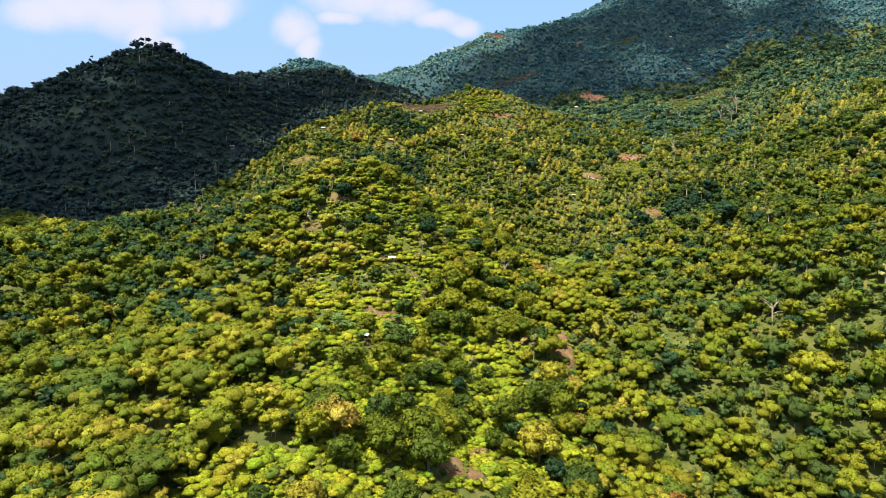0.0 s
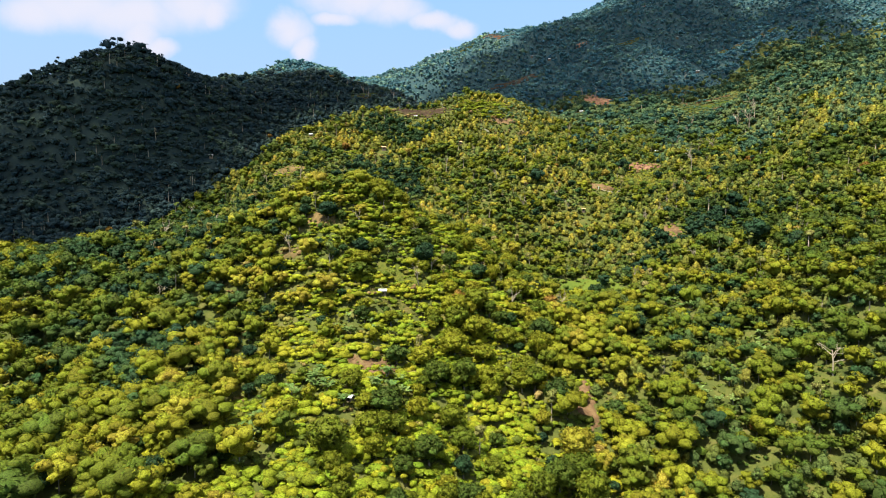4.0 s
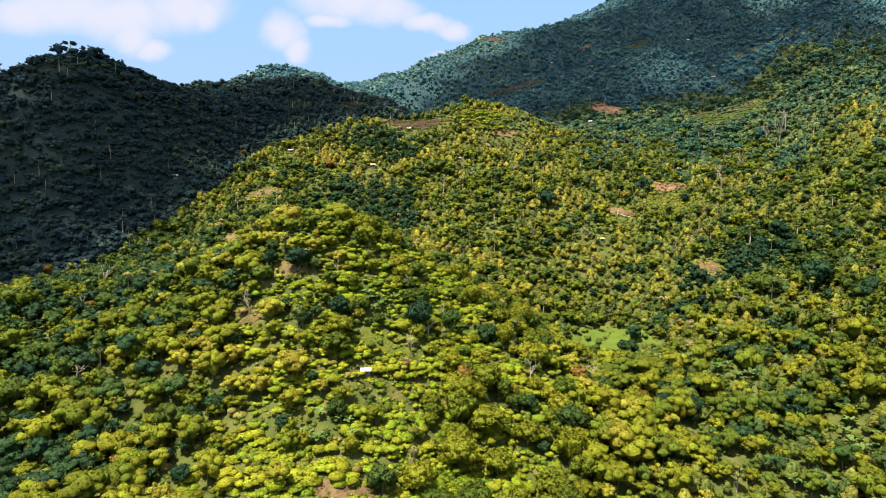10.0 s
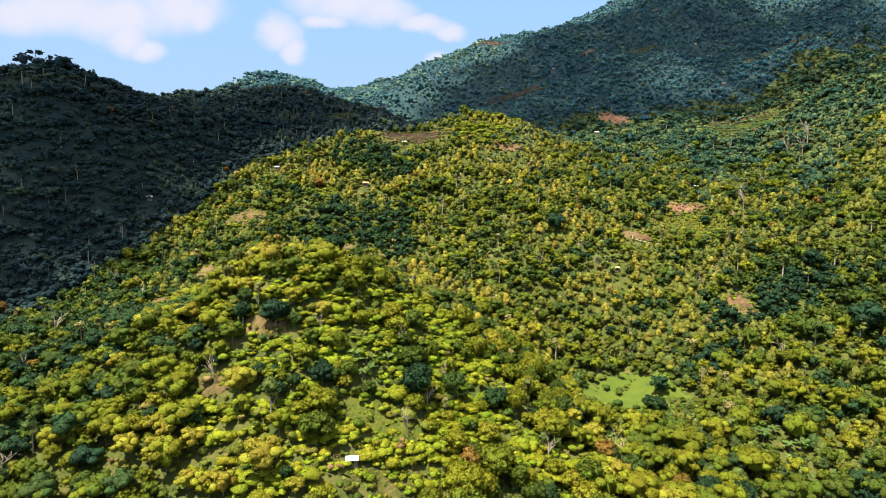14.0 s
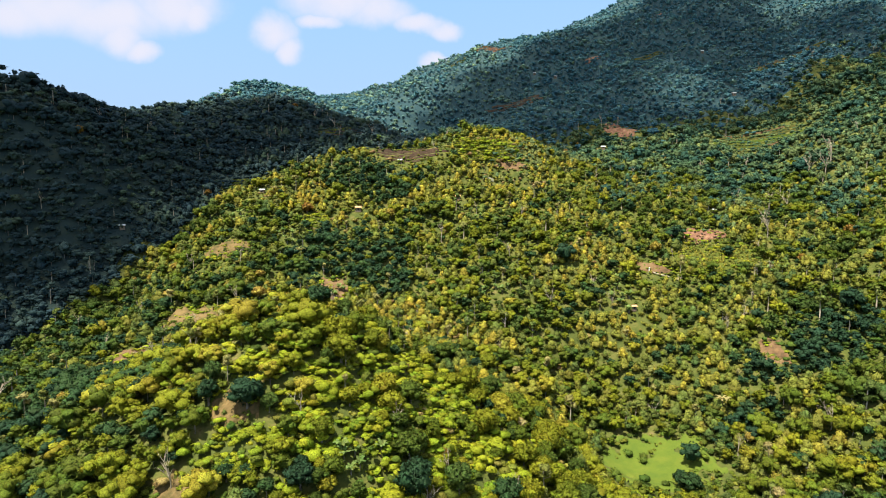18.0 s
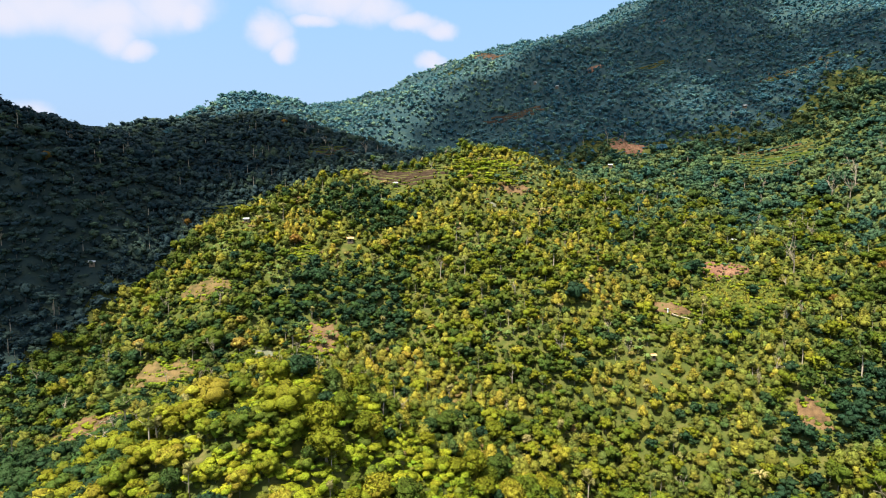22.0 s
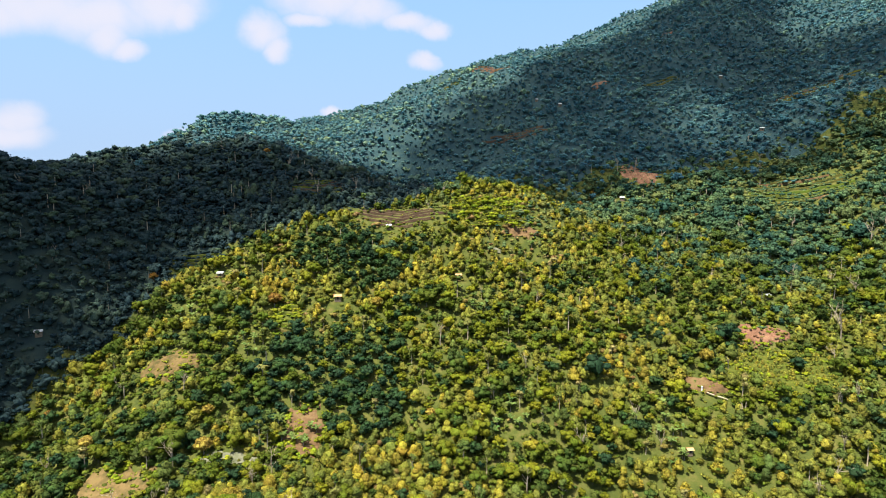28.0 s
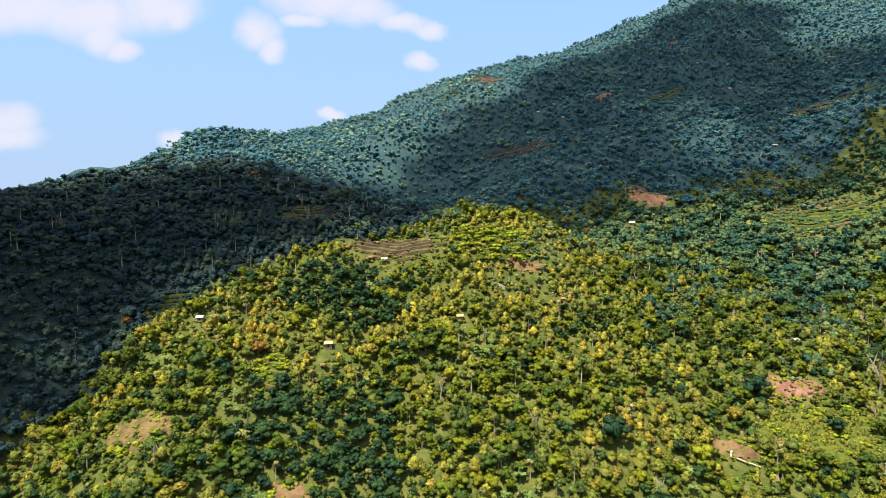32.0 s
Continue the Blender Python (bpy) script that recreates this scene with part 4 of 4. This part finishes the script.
def terraced_field(key, mats, label):
    """Benches cut one above the other along the slope, each a strip with an earth edge."""
    cx, cy, a, b, turn = OPEN[key]
    count = TERRACES[key]
    rng = np.random.RandomState(len(key) * 7 + count)
    c, s = np.cos(np.radians(turn)), np.sin(np.radians(turn))
    root = tagged(new("terraced_field"), label, "field", group="terraced fields")
    for k in range(count):
        v0, v1 = -b + 2 * b * k / count, -b + 2 * b * (k + 1) / count
        mid = (v0 + v1) / 2
        half = a * math.sqrt(max(0.25, 1 - (mid / b) ** 2)) * rng.uniform(0.8, 1.1)
        shift = rng.uniform(-0.12, 0.12) * a
        pieces = 2 if half > 14 and rng.uniform() < 0.7 else 1
        cut = rng.uniform(-0.4, 0.4) * half if pieces == 2 else half
        for u0, u1 in ((-half + shift, cut), (cut + 0.5, half + shift))[:pieces]:
            n = max(4, int((u1 - u0) / 1.5))
            u = np.linspace(u0, u1, n)
            wob = 0.5 * waves(u, u * 0 + k * 9.0, 11, 51, 2)
            rows = []
            base = land(cx + u * c - mid * s, cy + u * s + mid * c)
            top = np.convolve(np.pad(base, 2, mode="edge"), np.ones(5) / 5, mode="valid") + 0.55
            drop = (land(cx, cy + 4) - land(cx, cy - 4)) / 8 * (v1 - v0)
            for v, z in ((v0 + wob, top - 0.6 * drop - 0.8), (v0 + wob + 0.35, top - 0.06), (v0 + wob + 0.6, top), ((v0 + v1) / 2 + wob, top + 0.06), (v1 + wob, top + 0.02), (v1 + wob, top - 1.0)):
                rows.append(np.stack([cx + u * c - v * s, cy + u * s + v * c, z + 0.05 * rng.normal(size=n)], 1))
            i = (np.arange(len(rows) - 1)[:, None] * n + np.arange(n - 1)[None]).ravel()
            part("bench", mesh_of("bench", np.concatenate(rows), quads=np.stack([i, i + 1, i + n + 1, i + n], 1)), mats[rng.randint(len(mats))], root)
    return root


for args in (
    ("east_fields", (M_DRY, M_GRASS, M_SOIL, M_TURF), "terraced fields of green and tan with hedge lines"),
    ("brown_terraces", (M_TILL, M_TILL), "dark brown terraced field of bare tilled earth"),
    ("saddle_terraces", (M_TILL, M_TURF), "shaded terraces of dull brown earth on the saddle"),
    # some benches take the ground colour with haze painted in
    ("mountain_terraces", (M_DRY, M_HAZE_GROUND), "stacked narrow terraces on the shaded mountain"),
    ("high_fields", (M_DRY, M_TILL, M_GRASS), "pale brown terraced fields high on the mountain"),
    ("flank_terraces", (M_RED, M_SOIL), "red-brown terraces on the far sunlit flank"),
    ("flank_plot", (M_DRY, M_GRASS), "pale terraced plot on the far flank"),
    ("knoll_meadow", (M_TURF, M_TURF, M_DRY), "bright yellow-green terraced meadow on the knoll"),
    ("red_terrace", (M_TILL, M_TILL), "long red-brown terraces across the mountain foot"),
    ("west_meadow", (M_TURF, M_DRY), "sunlit yellow grass terraces at the shade's edge"),
    ("dry_plot", (M_DRY, M_TURF), "terraced dry grass plot with brown edges"),
):
    terraced_field(*args)


# ---------------------------------------------------------------- bare trees, banana plants, palms
def bare_tree(rng, spread, levels=3):
    """Limbs of a leafless tree of height 1."""
    out = []

    def limb(p, d, length, r, level):
        q = p + d * length * 0.5 + rng.normal(size=3) * 0.03 * length
        e = p + d * length + rng.normal(size=3) * 0.06 * length
        out.append(tube([p, q, e], (r, r * 0.8, r * 0.5), 5 if level < 1 else 3))
        if level < levels:
            for _ in range(3 if level else 5):
                t = rng.uniform(0.4, 1.0)
                nd = unit(d + spread * rng.normal(size=3) + np.array((0, 0, 0.15)))
                limb(p + (e - p) * t, nd, length * rng.uniform(0.40, 0.62), r * 0.5, level + 1)

    limb(np.array((0, 0, -0.05)), unit(np.array((rng.uniform(-0.06, 0.06), rng.uniform(-0.06, 0.06), 1))), 0.62, 0.020, 0)
    return join(out)


def plant_bare_trees():
    rng = np.random.RandomState(17)
    protos = []
    for i in range(6):
        v, q = bare_tree(rng, 0.65 if i < 3 else 0.35)
        protos.append(mesh_of("trunk", v, quads=q, smooth=True))
        protos[-1].materials.append(M_PALE)
    spots = [(148, 248, 17, 0), (207, 515, 21, 3), (-2, 529, 17, 4), (290, 582, 22, 3), (298, 588, 24, 4), (283, 590, 20, 5), (-172, 371, 15, 3), (-135, 292, 13, 0), (-99, 221, 8, 4), (-75, 440, 11, 1),
             (-70, 447, 12, 2), (-15, 305, 13, 1), (-3, 330, 12, 3), (85, 478, 12, 4), (58, 470, 14, 3), (-110, 452, 12, 4), (240, 548, 15, 3), (-128, 400, 11, 0), (-50, 400, 12, 1), (-35, 405, 11, 2), (-20, 398, 10, 1),
             (110, 352, 9, 4), (116, 350, 9, 5), (-62, 670, 14, 3), (-118, 690, 13, 4), (165, 735, 14, 4), (182, 738, 13, 3), (120, 600, 14, 5), (-152, 494, 12, 3), (-120, 488, 12, 4), (134, 478, 9, 5)]
    for _ in range(90):
        y = rng.uniform(300, 900)
        spots.append((rng.uniform(-0.5, 0.62) * y, y, rng.uniform(7, 13), rng.randint(0, 6)))
    for x, y, h, k in spots:
        root = new("bare_tree")
        tagged(root, "leafless tree with pale grey trunk and branches", "tree", group="bare trees")
        root.matrix_basis = Matrix.Translation((x, y, height(x, y))) @ Matrix.Rotation(rng.uniform(0, 6.28), 4, "Z") @ Matrix.Diagonal((h, h, h, 1))
        part("trunk", protos[k], None, root)


def blade(rng, reach, rise, width, droop, segs=4):
    """One long arching leaf, pointing along +x."""
    t = np.linspace(0, 1, segs + 1)
    x, z = reach * t, rise * np.sin(t * droop)
    w = width * np.sin(np.pi * np.clip(t * 0.92 + 0.08, 0, 1)) ** 0.7
    v = np.stack([np.stack([x, -w, z - 0.25 * w], 1), np.stack([x, 0 * w, z], 1), np.stack([x, w, z - 0.25 * w], 1)], 1).reshape(-1, 3)
    q = [(i * 3 + k, i * 3 + k + 1, i * 3 + k + 4, i * 3 + k + 3) for i in range(segs) for k in (0, 1)]
    return v, np.array(q)


def fan(rng, count, reach, rise, width, droop, base):
    out = []
    for i in range(count):
        v, q = blade(rng, reach * rng.uniform(0.8, 1.15), rise * rng.uniform(0.5, 1.3), width, droop * rng.uniform(0.85, 1.1))
        a = 2 * np.pi * (i + rng.uniform(-0.3, 0.3)) / count
        c, s = np.cos(a), np.sin(a)
        out.append((np.stack([v[:, 0] * c - v[:, 1] * s, v[:, 0] * s + v[:, 1] * c, v[:, 2] + base], 1), q))
    return join(out)


def plant_bananas_and_palms():
    rng = np.random.RandomState(23)
    for name, label, group, count, reach, rise, width, droop, base, stem_r in (
            ("banana_plant", "banana plant with long arching pale green leaves", "banana plants on the slope", 8, 0.55, 0.42, 0.13, 2.3, 0.45, 0.05),
            ("palm_tree", "palm tree with a bare trunk and drooping fronds", "palms", 14, 0.42, 0.20, 0.045, 2.7, 0.80, 0.022)):
        protos = []
        for i in range(4):
            v, q = fan(rng, count, reach, rise, width, droop, base)
            lm = mesh_of("leaves", v, quads=q)
            tv, tq = tube([(0, 0, -0.05), (0.01, 0.02, base * 0.6), (0, 0, base + 0.02)], (stem_r, stem_r * 0.8, stem_r * 0.6), 6)
            root = tagged(new(name), label, "banana plant" if count == 8 else "palm tree", group=group)
            part("trunk", mesh_of("trunk", tv, quads=tq, smooth=True), M_BARK, root)
            part("leaves", lm, LEAF["banana" if count == 8 else "tall"][0], root)
            protos.append(root)
        if count == 8:
            spots = []
            for cx, cy, r, m in BANANA_BEDS:
                spots += [(cx + rng.normal() * r * 0.6, cy + rng.normal() * r * 0.6, rng.uniform(3.6, 5.6)) for _ in range(m)]
        else:
            spots = [(84, 478, 8), (-88, 500, 8), (-73, 470, 9), (180, 262, 9), (150, 300, 8), (30, 520, 8), (120, 400, 9), (-10, 440, 8), (-120, 560, 8)]
        for n, (x, y, h) in enumerate(spots):
            m = Matrix.Translation((x, y, height(x, y))) @ Matrix.Rotation(rng.uniform(0, 6.28), 4, "Z")
            s = Matrix.Diagonal((h, h, h, 1))
            ob = protos[n] if n < 4 else copy_thing(protos[n % 4], m)
            ob.matrix_basis = m @ s


plant_bare_trees()
plant_bananas_and_palms()


# ---------------------------------------------------------------- huts and small built things
def box_mesh(name, x0, x1, y0, y1, z0, z1, bevel=0.03):
    bm = bmesh.new()
    bmesh.ops.create_cube(bm, size=1.0)
    for v in bm.verts:
        v.co = Vector(((x0 + x1) / 2 + v.co.x * (x1 - x0), (y0 + y1) / 2 + v.co.y * (y1 - y0), (z0 + z1) / 2 + v.co.z * (z1 - z0)))
    bmesh.ops.bevel(bm, geom=list(bm.edges), offset=bevel, segments=1, affect="EDGES")
    me = bpy.data.meshes.new(name)
    bm.to_mesh(me)
    bm.free()
    return me


def sheet_roof(name, half, deep, low, high, thick=0.06, waves_n=0):
    """One sloping roof sheet from (y=-deep, low) to (y=0, high), with thickness and ribs."""
    n = 2 * waves_n + 2
    xs = np.linspace(-half, half, n)
    rib = np.where(np.arange(n) % 2 == 0, 0.0, 0.05) if waves_n else np.zeros(n)
    top = [np.stack([xs, np.full(n, y), z + rib], 1) for y, z in ((-deep, low), (0.0, high))]
    v = np.concatenate(top + [t - np.array((0, 0, thick)) for t in top])
    q = []
    for i in range(n - 1):
        q += [(i, i + 1, n + i + 1, n + i), (2 * n + i, 3 * n + i, 3 * n + i + 1, 2 * n + i + 1), (i, 2 * n + i, 2 * n + i + 1, i + 1), (n + i, n + i + 1, 3 * n + i + 1, 3 * n + i)]
    q += [(0, n, 3 * n, 2 * n), (n - 1, 3 * n - 1, 4 * n - 1, 2 * n - 1)]
    return mesh_of(name, v, quads=np.array(q))


M_TIN = surface("white_tin", [(0.2, (0.40, 0.40, 0.40)), (0.8, (0.62, 0.62, 0.60))], 0.8, 0.5, 0.1, 5.0, 0.5)
M_BLUE = surface("blue_tarpaulin", [(0.2, (0.10, 0.28, 0.55)), (0.8, (0.45, 0.62, 0.80))], 0.7, 0.5, 0.1, 5.0, 0.4)
M_TILE = surface("clay_tile", [(0.2, (0.42, 0.20, 0.09)), (0.8, (0.60, 0.36, 0.18))], 1.2, 0.85, 0.3)
M_PLANK = surface("weathered_plank", [(0.2, (0.12, 0.085, 0.055)), (0.8, (0.26, 0.20, 0.14))], 1.5, 0.9, 0.3)
M_WHITE = surface("white_paint", [(0.2, (0.68, 0.67, 0.64)), (0.8, (0.82, 0.81, 0.78))], 1.0, 0.7, 0.1)
M_DOOR_SHADE = surface("doorway_shade", [(0.2, (0.02, 0.018, 0.015)), (0.8, (0.04, 0.035, 0.03))], 1.0)


def hut(x, y, w, d, h, turn, roof, label, walled=True):
    """A field hut: posts, plank walls, doorway with painted shade and a two-sided or single roof."""
    g = height(x, y)
    w, d, h = w * 0.72, d * 0.72, h * 0.85
    root = tagged(new("field_hut"), label, "hut", group="field huts")
    part("floor", box_mesh("floor", -w / 2, w / 2, -d / 2, d / 2, -1.2, 0.25), M_PLANK, root)
    for sx in (-1, 1):
        for sy in (-1, 1):
            px, py = sx * (w / 2 - 0.1), sy * (d / 2 - 0.1)
            part("post", box_mesh("post", px - 0.07, px + 0.07, py - 0.07, py + 0.07, 0.2, h), M_PLANK, root)
    if walled:
        part("wall", box_mesh("wall", -w / 2 + 0.2, w / 2 - 0.2, d / 2 - 0.16, d / 2 - 0.08, 0.25, h - 0.05), M_PLANK, root)
        for sx in (-1, 1):
            part("wall", box_mesh("wall", sx * (w / 2 - 0.12) - 0.04, sx * (w / 2 - 0.12) + 0.04, -d / 2 + 0.2, d / 2 - 0.2, 0.25, h - 0.05), M_PLANK, root)
        part("wall", box_mesh("wall", -w / 2 + 0.2, -0.45, -d / 2 + 0.08, -d / 2 + 0.16, 0.25, h - 0.05), M_PLANK, root)
        part("wall", box_mesh("wall", 0.45, w / 2 - 0.2, -d / 2 + 0.08, -d / 2 + 0.16, 0.25, h - 0.05), M_PLANK, root)
        # near-black panel painted in for the shade inside the doorway
        part("shade_panel", box_mesh("shade_panel", -0.44, 0.44, -d / 2 + 0.10, -d / 2 + 0.14, 0.26, h - 0.3), M_DOOR_SHADE, root)
    over = 0.45
    for k in (0, 1):
        me = sheet_roof("roof_sheet", w / 2 + over, d / 2 + over, h - 0.1, h + 0.32 * d, 0.07, 9)
        ob = part("roof_sheet", me, roof, root)
        ob.matrix_basis = Matrix.Rotation(math.pi * k, 4, "Z")
    part("ridge_cap", box_mesh("ridge_cap", -w / 2 - over, w / 2 + over, -0.14, 0.14, h + 0.32 * d - 0.02, h + 0.32 * d + 0.09), roof, root)
    root.matrix_basis = Matrix.Translation((x, y, g + 0.5)) @ Matrix.Rotation(radians(turn), 4, "Z")
    return root


for args in (
    (-31, 291, 4.2, 3.0, 2.1, 8, M_TIN, "open field hut with a white sheet roof on the spur"),
    (-34, 220, 2.8, 2.4, 2.0, -20, M_TIN, "small hut with a whitish roof among banana plants"),
    (-99, 398, 3.8, 3.4, 2.2, 30, M_BLUE, "hut roofed with pale blue tarpaulin"),
    (-130, 566, 4.4, 3.2, 2.2, -5, M_TIN, "field hut with a white tin roof at a brown yard"),
    (-60, 554, 5.2, 4.0, 2.4, 10, M_TILE, "field hut with an orange-brown thatch roof"),
    (-207, 523, 4.0, 3.0, 2.2, 25, M_TIN, "white-roofed hut in the shaded valley"),
    (154, 692, 4.6, 3.4, 2.3, -10, M_TIN, "white-roofed hut below the red bank"),
    (11, 579, 4.6, 3.2, 2.2, 5, M_TILE, "field hut with a tan roof in the orchard"),
    (154, 906, 4.4, 3.4, 2.4, 0, M_TIN, "white-roofed hut on the shaded mountain"),
    (131, 932, 4.0, 3.2, 2.4, 15, M_TIN, "white-roofed hut on the mountain spur"),
    (330, 790, 5.0, 3.8, 2.5, -12, M_TIN, "white-roofed house on the mountain's lower slope"),
    (-34, 616, 4.0, 3.0, 2.2, 0, M_TIN, "white-roofed hut beside the brown terraces"),
    (190, 551, 3.2, 2.4, 2.0, 12, M_TIN, "small white shelter above the landslip"),
    (104, 466, 3.0, 2.6, 2.0, 0, M_TILE, "small hut with a tan roof in the orchard"),
    (281, 421, 5.0, 3.6, 2.4, 15, M_TILE, "hut with a bright orange-brown roof on the slope"),
    (345, 900, 4.2, 3.2, 2.4, 0, M_TIN, "white-roofed hut high on the mountain"),
):
    hut(*args)


def post_and_log():
    x, y = 123, 494
    root = tagged(new("gate_post"), "thick white post standing on bare earth", "post")
    part("shaft", box_mesh("shaft", -0.28, 0.28, -0.28, 0.28, -0.8, 2.1, 0.06), M_WHITE, root)
    part("cap", box_mesh("cap", -0.38, 0.38, -0.38, 0.38, 2.1, 2.3, 0.05), M_WHITE, root)
    root.location = (x, y, height(x, y) + 0.9)
    pts = [(125, 493), (128, 491.5), (131, 490), (133, 488.5)]
    v, q = tube([(a, c, height(a, c) + 1.2) for a, c in pts], (0.38, 0.34, 0.30, 0.22), 7)
    me = mesh_of("log", v, quads=q, smooth=True)
    me.materials.append(M_PALE)
    tagged(new("fallen_log", me), "pale fallen tree trunk lying on the slope", "log")


post_and_log()


def clods():
    """Clods and stones on the landslip."""
    rng = np.random.RandomState(29)
    protos = []
    for i in range(5):
        v = ICO_V * rng.uniform(0.6, 1.2, (len(ICO_V), 1)) * np.array((1, 0.9, 0.7))
        me = mesh_of("clod", v, ICO_F)
        me.materials.append(M_TILL if i % 2 else M_RED)
        protos.append(me)
    for i in range(60):
        x, y = 166 + rng.uniform(-12, 12), 519 + rng.uniform(-5.5, 5.5)
        ob = tagged(new("clod", protos[i % 5]), "lump of brown earth on the bare scar", "clod", group="clods on the landslip")
        s = rng.uniform(0.4, 1.0)
        ob.matrix_basis = Matrix.Translation((x, y, height(x, y) + 1.15)) @ Matrix.Rotation(rng.uniform(0, 6.28), 4, "Z") @ Matrix.Diagonal((s, s, s, 1))


clods()
